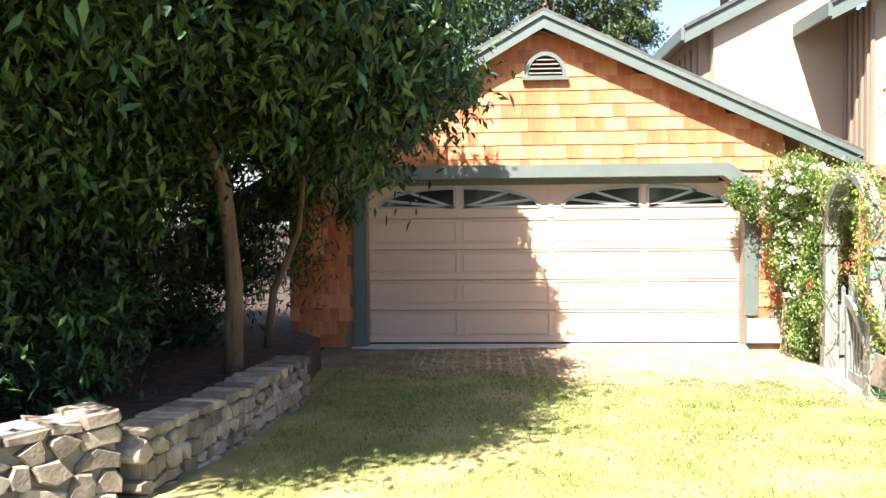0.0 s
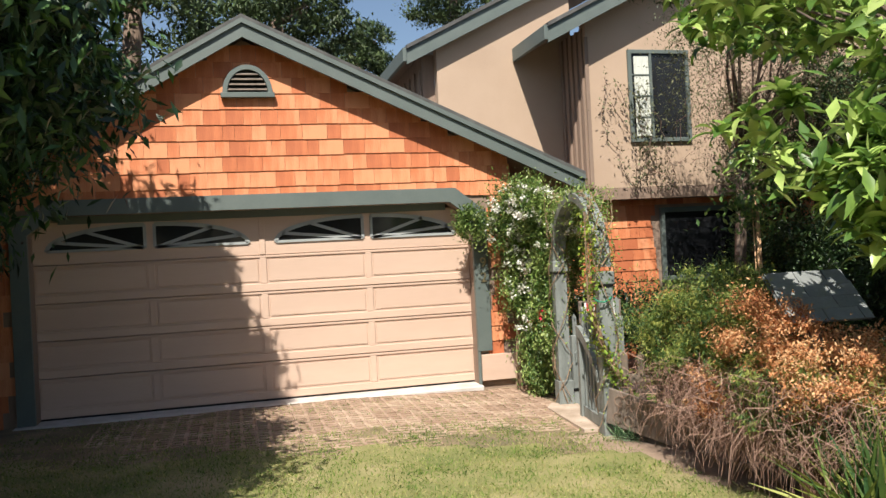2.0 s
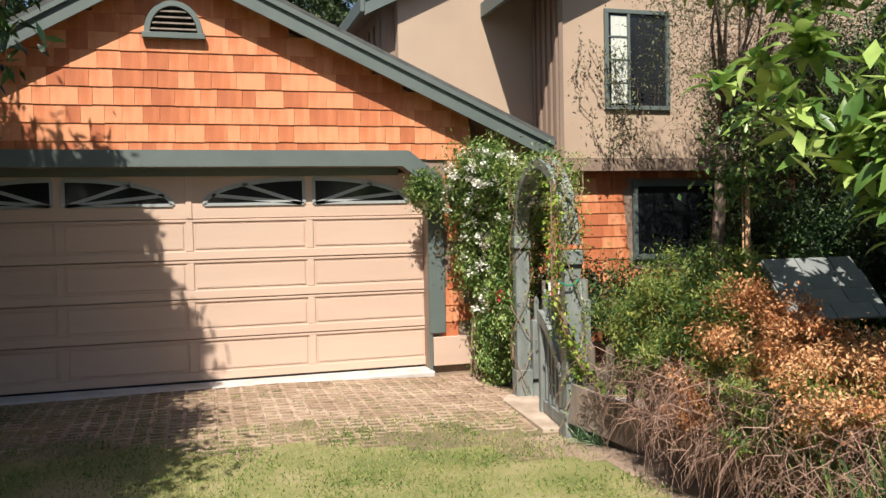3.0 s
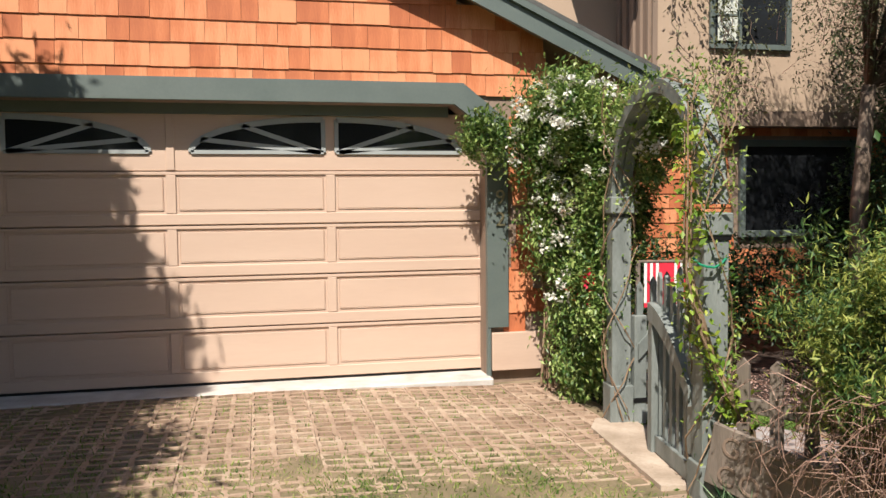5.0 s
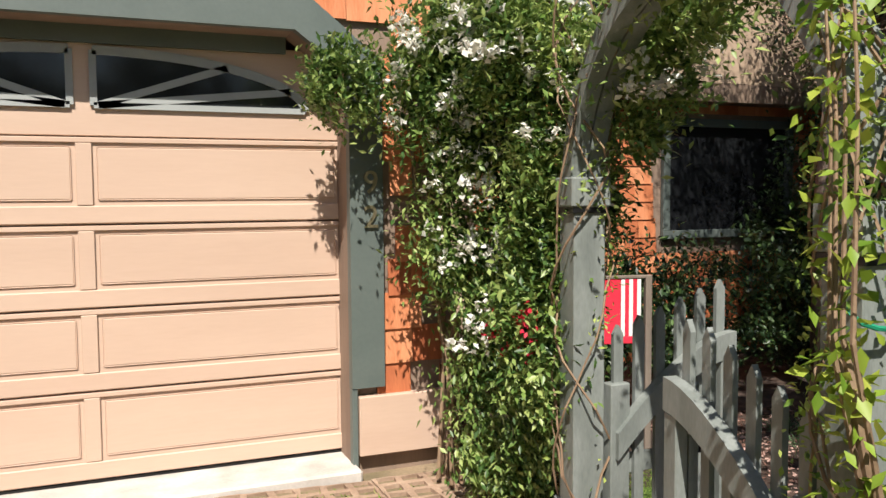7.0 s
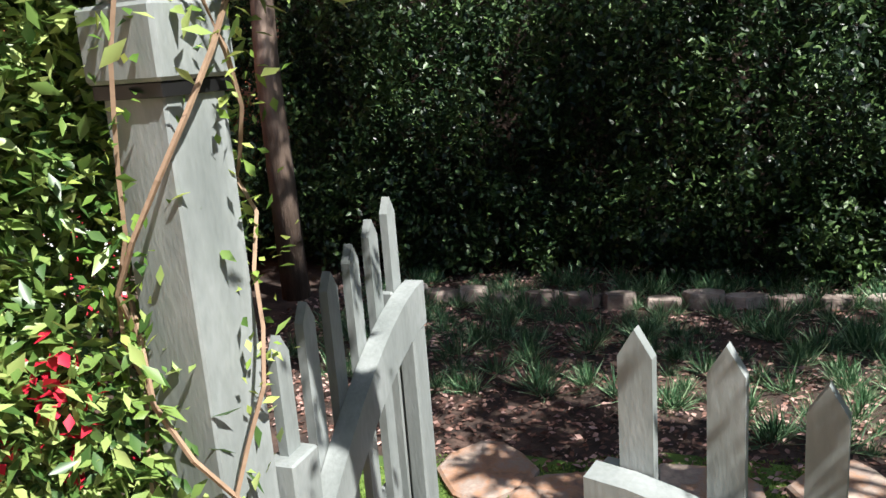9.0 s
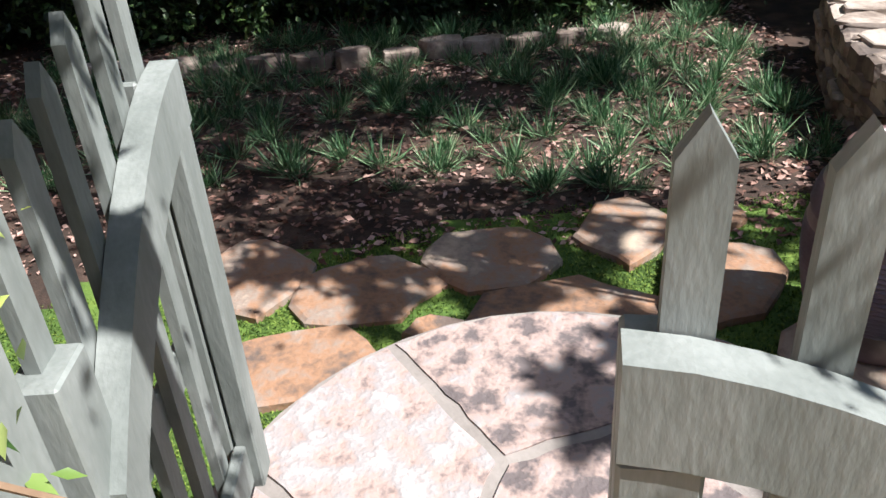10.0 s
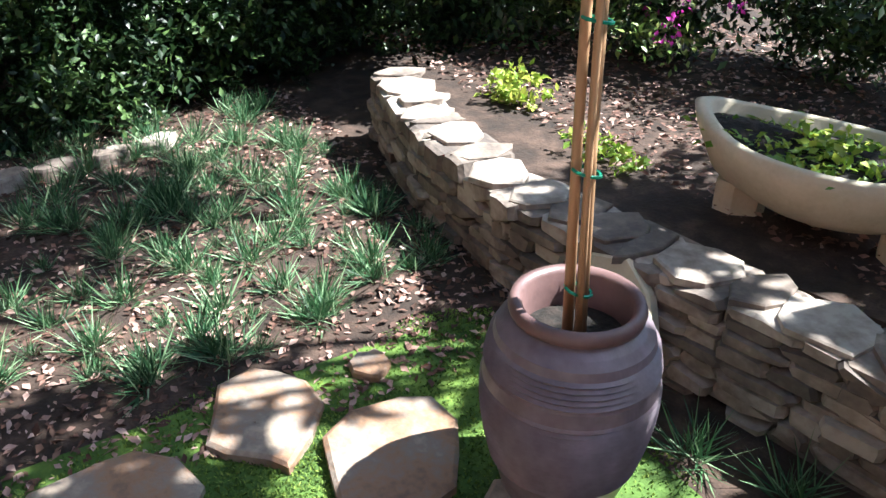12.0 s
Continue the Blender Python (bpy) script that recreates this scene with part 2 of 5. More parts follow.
def leaves(name, centres, size, mat, slim=0.35, parent=None, label="", droop=0.0, spread=1.0, seed=1, outward=None):
    """Folded pointed leaves, one at each centre. size: length or pair."""
    rng = np.random.default_rng(seed)
    c = np.asarray(centres, float)
    k = len(c)
    s = rng.uniform(size[0], size[1], k) if isinstance(size, tuple) else np.full(k, size)
    d = rng.normal(size=(k, 3)) * (1, 1, spread)
    if outward is not None:
        o = c - np.asarray(outward)
        d += 1.1 * o / np.linalg.norm(o, axis=1)[:, None]
    d[:, 2] -= droop
    d /= np.linalg.norm(d, axis=1)[:, None]
    q = np.cross(d, rng.normal(size=(k, 3)) * 0.5 + (0, 0, 1))
    q /= np.linalg.norm(q, axis=1)[:, None]
    up = np.cross(q, d)
    s = s[:, None]
    w = s * slim / 2
    base, tip = c, c + d * s
    l1, r1 = c + d * s * 0.45 + q * w + up * w * 0.35, c + d * s * 0.45 - q * w + up * w * 0.35
    v = np.stack([base, l1, tip, r1], 1).reshape(-1, 3)
    i = np.arange(k)[:, None] * 4
    f = np.concatenate([np.concatenate([i, i + 2, i + 1], 1), np.concatenate([i, i + 3, i + 2], 1)])
    me = bpy.data.meshes.new(name)
    me.vertices.add(len(v))
    me.vertices.foreach_set("co", v.ravel())
    me.loops.add(len(f) * 3)
    me.loops.foreach_set("vertex_index", f.ravel().astype(np.int32))
    me.polygons.add(len(f))
    me.polygons.foreach_set("loop_start", np.arange(len(f), dtype=np.int32) * 3)
    me.update(calc_edges=True)
    me.materials.append(mat)
    ob = new(name, me)
    if parent:
        ob.parent = parent
    return tagged(ob, label)


def clump(rng, centre, radii, k, clusters=30, tight=0.2):
    """Points in clusters near the shell of an ellipsoid, for an uneven outline with gaps."""
    c = rng.normal(size=(clusters, 3))
    c /= np.linalg.norm(c, axis=1)[:, None]
    c *= rng.uniform(0.45, 1.0, (clusters, 1))
    pick = rng.integers(0, clusters, k)
    p = c[pick] + rng.normal(size=(k, 3)) * tight * rng.uniform(0.5, 1.3, (clusters, 1))[pick]
    return p * np.asarray(radii) + np.asarray(centre)


def stone(bm, centre, radii, rot=0.0, height=0.05, seed=0, sides=9):
    """An uneven flat stone with a worn edge."""
    rng = random.Random(seed)
    c = Vector(centre)
    R = Matrix.Rotation(rot, 3, "Z")
    base = []
    for j in range(sides):
        a = 2 * math.pi * (j + rng.uniform(-0.3, 0.3)) / sides
        k = rng.uniform(0.8, 1.08)
        base.append(R @ Vector((radii[0] * k * math.cos(a), radii[1] * k * math.sin(a), 0)))
    rings = []
    for s, z in ((1.0, -0.5), (1.0, 0.75), (0.93, 1.0)):
        rings.append([bm.verts.new(c + b * s + Vector((0, 0, height * z))) for b in base])
    for a, b in zip(rings, rings[1:]):
        for j in range(sides):
            bm.faces.new((a[j], a[(j + 1) % sides], b[(j + 1) % sides], b[j]))
    bm.faces.new(rings[-1])
    bm.faces.new(rings[0][::-1])


# ---- ground ----
def level(x, y):
    """Height of the ground: the drive falls gently, the garden lies lower behind the fence."""
    drive = 0.07 - 0.035 * max(-2, min(y, 4)) if y < 4 else -0.07 - 0.03 * min(1, (y - 4) / 3)
    if y > 5 and x > 2.2:
        drive -= 0.05 * min(1, (x - 2.2) / 1.5)
    edge = 4.3 if y > 7.3 else 4.3 + (7.3 - y) * 0.25
    if x > edge and y > 1.5:
        s = min(1, (x - edge) / 0.3)
        drive = drive * (1 - s) + (-0.372) * s
    return drive


def ground():
    bm = bmesh.new()
    xs = [-400, -60, -20, -12] + [(-8 + 0.15 * i) for i in range(130)] + [14, 25, 70, 400]
    ys = [-400, -60, -20, -8] + [(-4 + 0.15 * i) for i in range(130)] + [18, 30, 80, 400]
    grid = [[bm.verts.new((x, y, level(x, y) + 0.012 * noise.noise((x * 2, y * 2, 0)))) for x in xs] for y in ys]
    for a, b in zip(grid, grid[1:]):
        for j in range(len(xs) - 1):
            bm.faces.new((a[j], a[j + 1], b[j + 1], b[j]))
    ob = finish("ground", bm, LAWN, smooth=True)
    me = ob.data
    me.materials.append(MULCH)
    me.materials.append(DIRT)
    me.materials.append(SANDY)
    me.materials.append(MOSSBED)
    for p in me.polygons:
        x, y, z = p.center
        edge = 4.2 if y > 7.3 else 4.2 + (7.3 - y) * 0.25
        if x > edge + 0.1 or x < -1.5 or y > 10.4:
            p.material_index = 1
        elif x > edge - 0.45 + 0.12 * math.sin(5 * y) and y < 7.6:
            p.material_index = 2
        if p.material_index == 0 and y > 8.15 + 0.9 * noise.noise((x * 1.5, y * 1.5, 9)) - 0.25 * x:
            p.material_index = 3
        if p.material_index == 1 and 4.5 < x < (6.27 if y < 8.3 else 6.2 - 0.25 * (y - 8.3)) and 7.0 < y < 10.0:
            p.material_index = 4
    return tagged(ob, "patchy green lawn with bare soil and dark mulched garden beds", "ground", kind="structure")


ground()


# ---- garage ----
WY, DY, GZ = 10.17, 10.37, -0.08
DX0, DX1 = -1.04, 3.76
AX, AZ, SR, SL = 1.23, 4.08, 0.462, 0.58
OPEN = [(-1.0, GZ), (-1.0, 1.85), (-0.74, 2.04), (3.46, 2.04), (3.72, 1.85), (3.72, GZ)]


def roof_z(x):
    return AZ - 0.2 - (SR * (x - AX) if x > AX else SL * (AX - x))


def garage_shell():
    h = new("garage_wall")
    tagged(h, "cedar-shingled garage wall with a gable above a wide door", "wall", kind="structure")
    top = [(4.2, roof_z(4.2)), (AX, roof_z(AX)), (-2.0, roof_z(-2.0))]
    outer = [(-2.0, GZ - 0.3)] + [(-1.0, GZ - 0.3)] + OPEN + [(3.72, GZ - 0.3), (4.2, GZ - 0.3)] + top
    pts = []
    for p in outer:
        if not pts or (abs(p[0] - pts[-1][0]) + abs(p[1] - pts[-1][1])) > 1e-4:
            pts.append(p)
    prism("front_sheathing", pts, "y", WY + 0.012, WY + 0.2, BATTEN, h)
    box("side_sheathing", (4.0, WY + 0.2, -0.4), (4.2, 16.5, 2.3), STUCCO, h)
    box("far_side_sheathing", (-2.0, WY + 0.2, -0.4), (-1.8, 16.5, 1.9), STUCCO, h)
    return h


GW = garage_shell()


def shingle_mesh(w, hgt):
    bm = bmesh.new()
    v = [(0, 0, 0), (w, 0, 0), (w, -0.016, 0), (0, -0.016, 0), (0, 0, hgt), (w, 0, hgt), (w, -0.004, hgt), (0, -0.004, hgt)]
    vs = [bm.verts.new(p) for p in v]
    for f in ((0, 1, 2, 3), (3, 2, 6, 7), (1, 5, 6, 2), (0, 3, 7, 4), (4, 7, 6, 5)):
        bm.faces.new([vs[i] for i in f])
    me = bpy.data.meshes.new("shingle")
    bm.to_mesh(me)
    bm.free()
    me.materials.append(CEDAR)
    return me


def garage_roof():
    r = thing("garage_roof", "grey gabled garage roof with wide grey-green fascia boards", "roof")
    zt = lambda x: AZ - (SR * (x - AX) if x > AX else SL * (AX - x))
    for nm, a, b in (("roofing", AX, 5.07), ("roofing", -2.9, AX)):
        prism(nm, [(a, zt(a) + 0.02), (b, zt(b) + 0.02), (b, zt(b) - 0.02), (a, zt(a) - 0.02)], "y", 9.92, 16.8, ROOF, r)
        prism("roof_deck", [(a, zt(a) - 0.024), (b, zt(b) - 0.024), (b, zt(b) - 0.16), (a, zt(a) - 0.16)], "y", 9.99, 16.7, BATTEN, r)
        prism("fascia", [(a, zt(a) - 0.075), (b, zt(b) - 0.075), (b, zt(b) - 0.22), (a, zt(a) - 0.22)], "y", 9.95, 9.986, TRIM, r, "grey-green painted fascia board")
        prism("upper_trim", [(a, zt(a) - 0.018), (b, zt(b) - 0.018), (b, zt(b) - 0.072), (a, zt(a) - 0.072)], "y", 9.92, 9.986, TRIM, r)


garage_roof()


def casing():
    """Trim round the door with cut corners."""
    c = tagged(new("door_casing"), "grey-green painted casing with cut corners round the garage door", "trim", kind="structure")
    o = [(-1.17, GZ), (-1.17, 1.92), (-0.82, 2.2), (3.53, 2.2), (3.885, 1.92), (3.885, 0.3)]
    n = [(-1.0, GZ), (-1.0, 1.85), (-0.74, 2.04), (3.46, 2.04), (3.715, 1.85), (3.715, 0.3)]
    for i, nm in enumerate(("side_casing", "corner_casing", "head_casing", "corner_casing", "side_casing")):
        prism(nm, [o[i], o[i + 1], n[i + 1], n[i]], "y", WY - 0.045, WY + 0.01, TRIM, c)
    box("casing_foot", (3.715, WY - 0.04, GZ - 0.02), (3.745, WY + 0.01, 0.298), TRIM, c)
    box("base_board", (3.75, WY - 0.05, -0.045), (4.22, WY + 0.01, 0.255), DOORPAINT, c, "beige painted base block")
    for nm, pts in (("head_reveal", [(-0.74, 2.04), (3.46, 2.04), (3.46, 1.96), (-0.74, 1.96)]),):
        prism(nm, pts, "y", DY - 0.03, DY + 0.06, TRIM, c)
    return c


casing()


def door_window(parent, xc, side):
    """A quarter-ellipse light with two spokes; side -1 opens to lower x."""
    w, z0, hgt, y = 0.98, 1.68, 0.25, DY - 0.004
    win = new("door_window")
    win.parent = parent
    x0 = xc + side * 0.05
    arc = [(x0 + side * w * math.sin(a), z0 + hgt * math.cos(a)) for a in [math.pi / 2 * i / 14 for i in range(15)]]
    prism("pane", [(x0, z0)] + arc, "y", y - 0.004, y, GLASS, win)
    bm = bmesh.new()
    def bar(p, q, t=0.014):
        a, b = Vector((p[0], y - 0.012, p[1])), Vector((q[0], y - 0.012, q[1]))
        d = (b - a)
        s = Vector((-d.z, 0, d.x)).normalized() * t
        vs = [bm.verts.new(v) for v in (a + s, b + s, b - s, a - s)]
        back = [bm.verts.new(v.co + Vector((0, 0.012, 0))) for v in vs]
        bm.faces.new(vs)
        for i in range(4):
            bm.faces.new((vs[i], back[i], back[(i + 1) % 4], vs[(i + 1) % 4]))
    for a, b in zip(arc, arc[1:]):
        bar(a, b, 0.021)
    bar((x0, z0), arc[-1], 0.014)
    bar((x0, z0), arc[0], 0.016)
    for a in (math.radians(38), math.radians(68)):
        bar((x0 + side * 0.02, z0), (x0 + side * w * math.sin(a), z0 + hgt * math.cos(a)), 0.017)
    finish("muntin", bm, WINFRAME, win, "grey sunburst moulding")


def garage_door():
    d = thing("garage_door", "beige sectional garage door with raised panels and sunburst windows, closed", "garage door", at=(1.36, DY, GZ))
    d.location = (0, 0, 0)
    cols = (DX0, 0.165, 1.345, 2.525, DX1)
    zs = [GZ + 0.015, 0.355, 0.745, 1.135, 1.54, 1.99]
    for a, b in zip(zs, zs[1:]):
        box("section", (DX0, DY, a), (DX1, DY + 0.045, b - 0.006), DOORPAINT, d, bevel=0.004)
    for r, (a, b) in enumerate(zip(zs, zs[1:])):
        if r < 4:
            box("rail", (DX0, DY - 0.013, a + 0.002), (DX1, DY - 0.0005, a + 0.085), DOORPAINT, d, bevel=0.005)
            box("top_rail", (DX0, DY - 0.013, b - 0.03), (DX1, DY - 0.0005, b - 0.008), DOORPAINT, d, bevel=0.002)
        for k in range(4):
            x0, x1 = cols[k] + 0.055, cols[k + 1] - 0.055
            if r < 4:
                box("panel", (x0, DY - 0.008, a + 0.11), (x1, DY - 0.0005, b - 0.05), DOORPAINT, d, bevel=0.007)
    for k in range(5):
        x = cols[k]
        for r, (a, b) in enumerate(zip(zs[:4], zs[1:5])):
            box("stile", (max(DX0, x - 0.035), DY - 0.0135, a + 0.087), (min(DX1, x + 0.035), DY - 0.0005, b - 0.032), DOORPAINT, d, bevel=0.003)
    for k in (0, 2, 4):
        x = cols[k]
        box("stile", (max(DX0, x - 0.03), DY - 0.0135, 1.545), (min(DX1, x + 0.03), DY - 0.0005, 1.985), DOORPAINT, d, bevel=0.003)
    for k in (1, 3):
        door_window(d, cols[k], -1)
        door_window(d, cols[k], 1)
    box("bottom_seal", (DX0, DY - 0.002, GZ - 0.01), (DX1, DY + 0.04, GZ + 0.013), BLACKMETAL, d)


garage_door()
box("threshold", (-1.2, WY - 0.13, -0.2), (3.74, DY + 0.06, GZ - 0.004), CONCRETE, label="", bevel=0.012)
tagged(bpy.data.objects["threshold"], "pale concrete threshold strip under the garage door", "threshold", kind="structure")
box("garage_back", (-1.8, 16.3, -0.4), (4.0, 16.5, 3.8), STUCCO)
tagged(bpy.data.objects["garage_back"], "rear garage wall", "wall", kind="structure")


def vent():
    v = thing("gable_vent", "arched grey-green gable vent with wooden louvres", "vent")
    c, z0, r, hh = 1.265, 3.3, 0.265, 0.3
    arc = [(c + r * math.cos(a), z0 + hh * math.sin(a)) for a in [math.pi * i / 16 for i in range(17)]]
    inn = [(c + (r - 0.05) * math.cos(a), z0 + (hh - 0.05) * math.sin(a)) for a in [math.pi * i / 16 for i in range(17)]]
    prism("backing", inn, "y", WY - 0.022, WY - 0.018, DARK, v)
    bm = bmesh.new()
    for i in range(16):
        q = [arc[i], arc[i + 1], inn[i + 1], inn[i]]
        f = [bm.verts.new((p[0], WY - 0.07, p[1])) for p in q]
        g = [bm.verts.new((p[0], WY - 0.02, p[1])) for p in q]
        bm.faces.new(f)
        for j in range(4):
            bm.faces.new((f[j], g[j], g[(j + 1) % 4], f[(j + 1) % 4]))
    finish("arch_frame", bm, TRIM, v)
    box("sill", (c - r - 0.02, WY - 0.08, z0 - 0.055), (c + r + 0.02, WY - 0.018, z0), TRIM, v)
    for i in range(4):
        z = z0 + 0.03 + i * 0.055
        w = (r - 0.055) * math.sqrt(max(0.05, 1 - ((z + 0.02 - z0) / (hh - 0.04)) ** 2))
        box("louvre", (c - w, -0.03, -0.004), (c + w, 0.018, 0.004), WOODGREY, v, m=Matrix.Translation((0, WY - 0.045, z + 0.01)) @ Matrix.Rotation(radians(35), 4, "X"), bevel=0.001)


vent()


def numeral(ch, x, y, z, size):
    cu = bpy.data.curves.new("numeral", "FONT")
    cu.body, cu.size, cu.extrude = ch, size, 0.006
    ob = new("numeral", cu)
    ob.rotation_euler = (radians(90), 0, 0)
    ob.location = (x, y, z)
    cu.materials.append(BRASS)
    return tagged(ob, "brass house numeral %s on the grey-green casing" % ch, "house number", "house numerals")


numeral("9", 3.78, WY - 0.052, 1.27, 0.16)
numeral("2", 3.78, WY - 0.052, 1.1, 0.16)

# ---- house ----
HY, BY, BX = 13.55, 12.55, 6.35


def house():
    h = thing("house", "two-storey tan stucco house with brown battens and cedar-shingled ground floor", "house")
    prism("wall", [(4.27, -0.4), (BX + 0.2, -0.4), (BX + 0.2, 5.8), (4.27, 4.7)], "y", HY, HY + 0.2, STUCCO, h, "smooth tan stucco wall")
    box("side_wall", (4.07, HY + 0.2, -0.4), (4.27, 20, 4.6), BATTEN, h)
    prism("bay_wall", [(BX, 2.3), (12.5, 2.3), (12.5, 7.9), (BX, 4.85)], "y", BY, BY + 0.2, STUCCO, h, "smooth tan stucco wall")
    box("bay_side_wall", (BX, BY + 0.2, 2.3), (BX + 0.2, HY, 4.75), BATTEN, h, "brown board-and-batten wall")
    box("bay_floor", (BX, BY + 0.001, 2.12), (12.5, HY + 0.2, 2.296), BATTEN, h)
    for i in range(5):
        y = BY + 0.08 + i * 0.19
        box("batten", (BX - 0.035, y, 2.3), (BX - 0.001, y + 0.06, 4.75), BATTEN, h, bevel=0.003)
    box("corner_board", (BX - 0.03, BY - 0.03, 2.3), (BX + 0.03, BY - 0.001, 4.6), BATTEN, h, bevel=0.003)
    for i in range(9):
        box("batten", (4.035, HY + 0.25 + i * 0.4, 0), (4.068, HY + 0.31 + i * 0.4, 4.4), BATTEN, h, bevel=0.003)
    box("lower_wall", (5.6, BY + 0.25, -0.4), (12.5, BY + 0.45, 2.12), BATTEN, h)
    for nm, x0, y0, y1, z0, k in (("main", 3.75, 13.35, 20.0, 4.55, 0.5), ("bay", 5.59, 12.15, 13.54, 4.6, 0.5)):
        x1 = 12.5
        z = lambda x: z0 + k * (x - x0)
        r = new("roof")
        r.parent = h
        prism("roofing", [(x0, z(x0) + 0.1), (x1, z(x1) + 0.1), (x1, z(x1) + 0.04), (x0, z(x0) + 0.04)], "y", y0 - 0.04, y1, ROOF, r)
        prism("deck", [(x0 + 0.02, z(x0) + 0.036), (x1, z(x1) + 0.036), (x1, z(x1) - 0.1), (x0 + 0.02, z(x0) - 0.1)], "y", y0 + 0.045, y1, BATTEN, r)
        prism("rake_board", [(x0, z(x0) + 0.036), (x1, z(x1) + 0.036), (x1, z(x1) - 0.19), (x0, z(x0) - 0.19)], "y", y0, y0 + 0.04, TRIM, r)
        box("eave_board", (x0 - 0.06, y0 - 0.02, z0 - 0.15), (x0 - 0.004, y1, z0 + 0.06), TRIM, r)
    # upper window with a pale curtain
    w = new("window_upper")
    w.parent = h
    x0, x1, z0, z1 = 7.08, 8.0, 3.05, 4.35
    box("pane", (x0, BY - 0.012, z0), (x1, BY - 0.008, z1), GLASS, w)
    box("curtain", (x0 + 0.05, BY - 0.02, z0 + 0.03), (x0 + 0.3, BY - 0.013, z1 - 0.03), CURTAIN, w, "pale patterned curtain")
    for a, b in (((x0 - 0.06, z0 - 0.06), (x1 + 0.06, z0)), ((x0 - 0.06, z1), (x1 + 0.06, z1 + 0.06)), ((x0 - 0.06, z0), (x0, z1)), ((x1, z0), (x1 + 0.06, z1)), ((x0 + 0.3, z0), (x0 + 0.34, z1))):
        box("window_frame", (a[0], BY - 0.05, a[1]), (b[0], BY - 0.006, b[1]), TRIM, w)
    for i in range(1, 4):
        z = z0 + (z1 - z0) * i / 4
        box("glazing_bar", (x0, BY - 0.03, z - 0.012), (x0 + 0.3, BY - 0.021, z + 0.012), TRIM, w, bevel=0.002)
    # ground floor window
    w = new("window_lower")
    w.parent = h
    x0, x1, z0, z1, y = 7.65, 9.1, 0.9, 1.9, BY + 0.25
    box("pane", (x0, y - 0.022, z0), (x1, y - 0.018, z1), GLASS, w)
    for a, b in (((x0 - 0.08, z0 - 0.08), (x1 + 0.08, z0)), ((x0 - 0.08, z1), (x1 + 0.08, z1 + 0.08)), ((x0 - 0.08, z0), (x0, z1)), ((x1, z0), (x1 + 0.08, z1))):
        box("window_frame", (a[0], y - 0.06, a[1]), (b[0], y - 0.016, b[1]), TRIM, w)
    return h


HOUSE = house()


def shingle_sheet(name, x0, x1, z0, z1, y, parent, hole=None, side=None):
    """Many shingles joined, for a wall that stays far off."""
    rng = random.Random(5)
    bm = bmesh.new()
    z = z0
    while z < z1:
        x = x0
        while x < x1 - 0.02:
            w = min(rng.uniform(0.13, 0.3), x1 - x)
            if not (hole and x + w > hole[0] and x < hole[1] and z + 0.15 > hole[2] and z < hole[3]):
                t = 0.016
                v = [(x, y, z), (x + w - 0.004, y, z), (x + w - 0.004, y - t, z), (x, y - t, z), (x, y - 0.003, z + 0.18), (x + w - 0.004, y - 0.003, z + 0.18)]
                if side is not None:
                    v = [(side + (p[1] - y) * -1, p[0], p[2]) for p in v]
                vs = [bm.verts.new(p) for p in v]
                for f in ((0, 1, 2, 3), (3, 2, 5, 4), (0, 3, 4), (1, 5, 2)):
                    bm.faces.new([vs[i] for i in f])
            x += w
        z += 0.17
    return tagged(finish(name, bm, CEDAR_FAR, parent), kind="stuff")


shingle_sheet("lower_shingles", 5.6, 12.5, -0.35, 2.1, BY + 0.248, HOUSE, (7.57, 9.18, 0.82, 1.98))
shingle_sheet("side_shingles", WY + 0.02, 16.4, -0.1, 2.25, 0, GW, side=4.202)

# ---- gate ----
PL, PR = Vector((4.225, 8.83, -0.01)), Vector((4.08, 7.48, -0.09))
U = (Vector((PR.x, PR.y, 0)) - PL).normalized()
TURN = math.atan2(U.x, -U.y)


def gate_post(at, name="gate_post"):
    p = thing(name, "square grey-green gate post with a collar, wrapped in jasmine", "gate post", "gate posts")
    m = Matrix.Translation(at) @ Matrix.Rotation(TURN, 4, "Z")
    box("shaft", (-0.062, -0.062, -0.3), (0.062, 0.062, 1.21), GATEPAINT, p, m=m)
    box("foot_block", (-0.078, -0.078, -0.3), (0.078, 0.078, 0.12), GATEPAINT, p, m=m)
    box("collar", (-0.077, -0.077, 1.222), (0.077, 0.077, 1.33), GATEPAINT, p, m=m, bevel=0.006)
    box("neck", (-0.07, -0.07, 1.2), (0.07, 0.07, 1.221), BLACKMETAL, p, m=m, bevel=0.001)
    return p


gate_post(PL)
gate_post(PR)


def arch():
    a = thing("gate_arch", "curved grey-green timber arch over the garden gate", "arch")
    span = (PR - PL).length / 2
    mid = (PL + PR) / 2
    n = Vector((U.y, -U.x, 0))
    for low, high in ((-0.066, -0.004), (0.004, 0.066)):
        bm = bmesh.new()
        ring = []
        for i in range(21):
            t = math.pi * i / 20
            row = []
            for r in (span + 0.04, span - 0.04):
                for d in (low, high):
                    row.append(bm.verts.new(mid + U * (-r * math.cos(t)) + Vector((0, 0, 1.325 + (0.96 * r) * math.sin(t))) + n * d))
            ring.append(row)
        for p, q in zip(ring, ring[1:]):
            for x, y in ((0, 1), (1, 3), (3, 2), (2, 0)):
                bm.faces.new((p[x], p[y], q[y], q[x]))
        bm.faces.new([ring[0][k] for k in (0, 1, 3, 2)])
        bm.faces.new([ring[-1][k] for k in (0, 1, 3, 2)])
        finish("arch_board", bm, GATEPAINT, a)


arch()


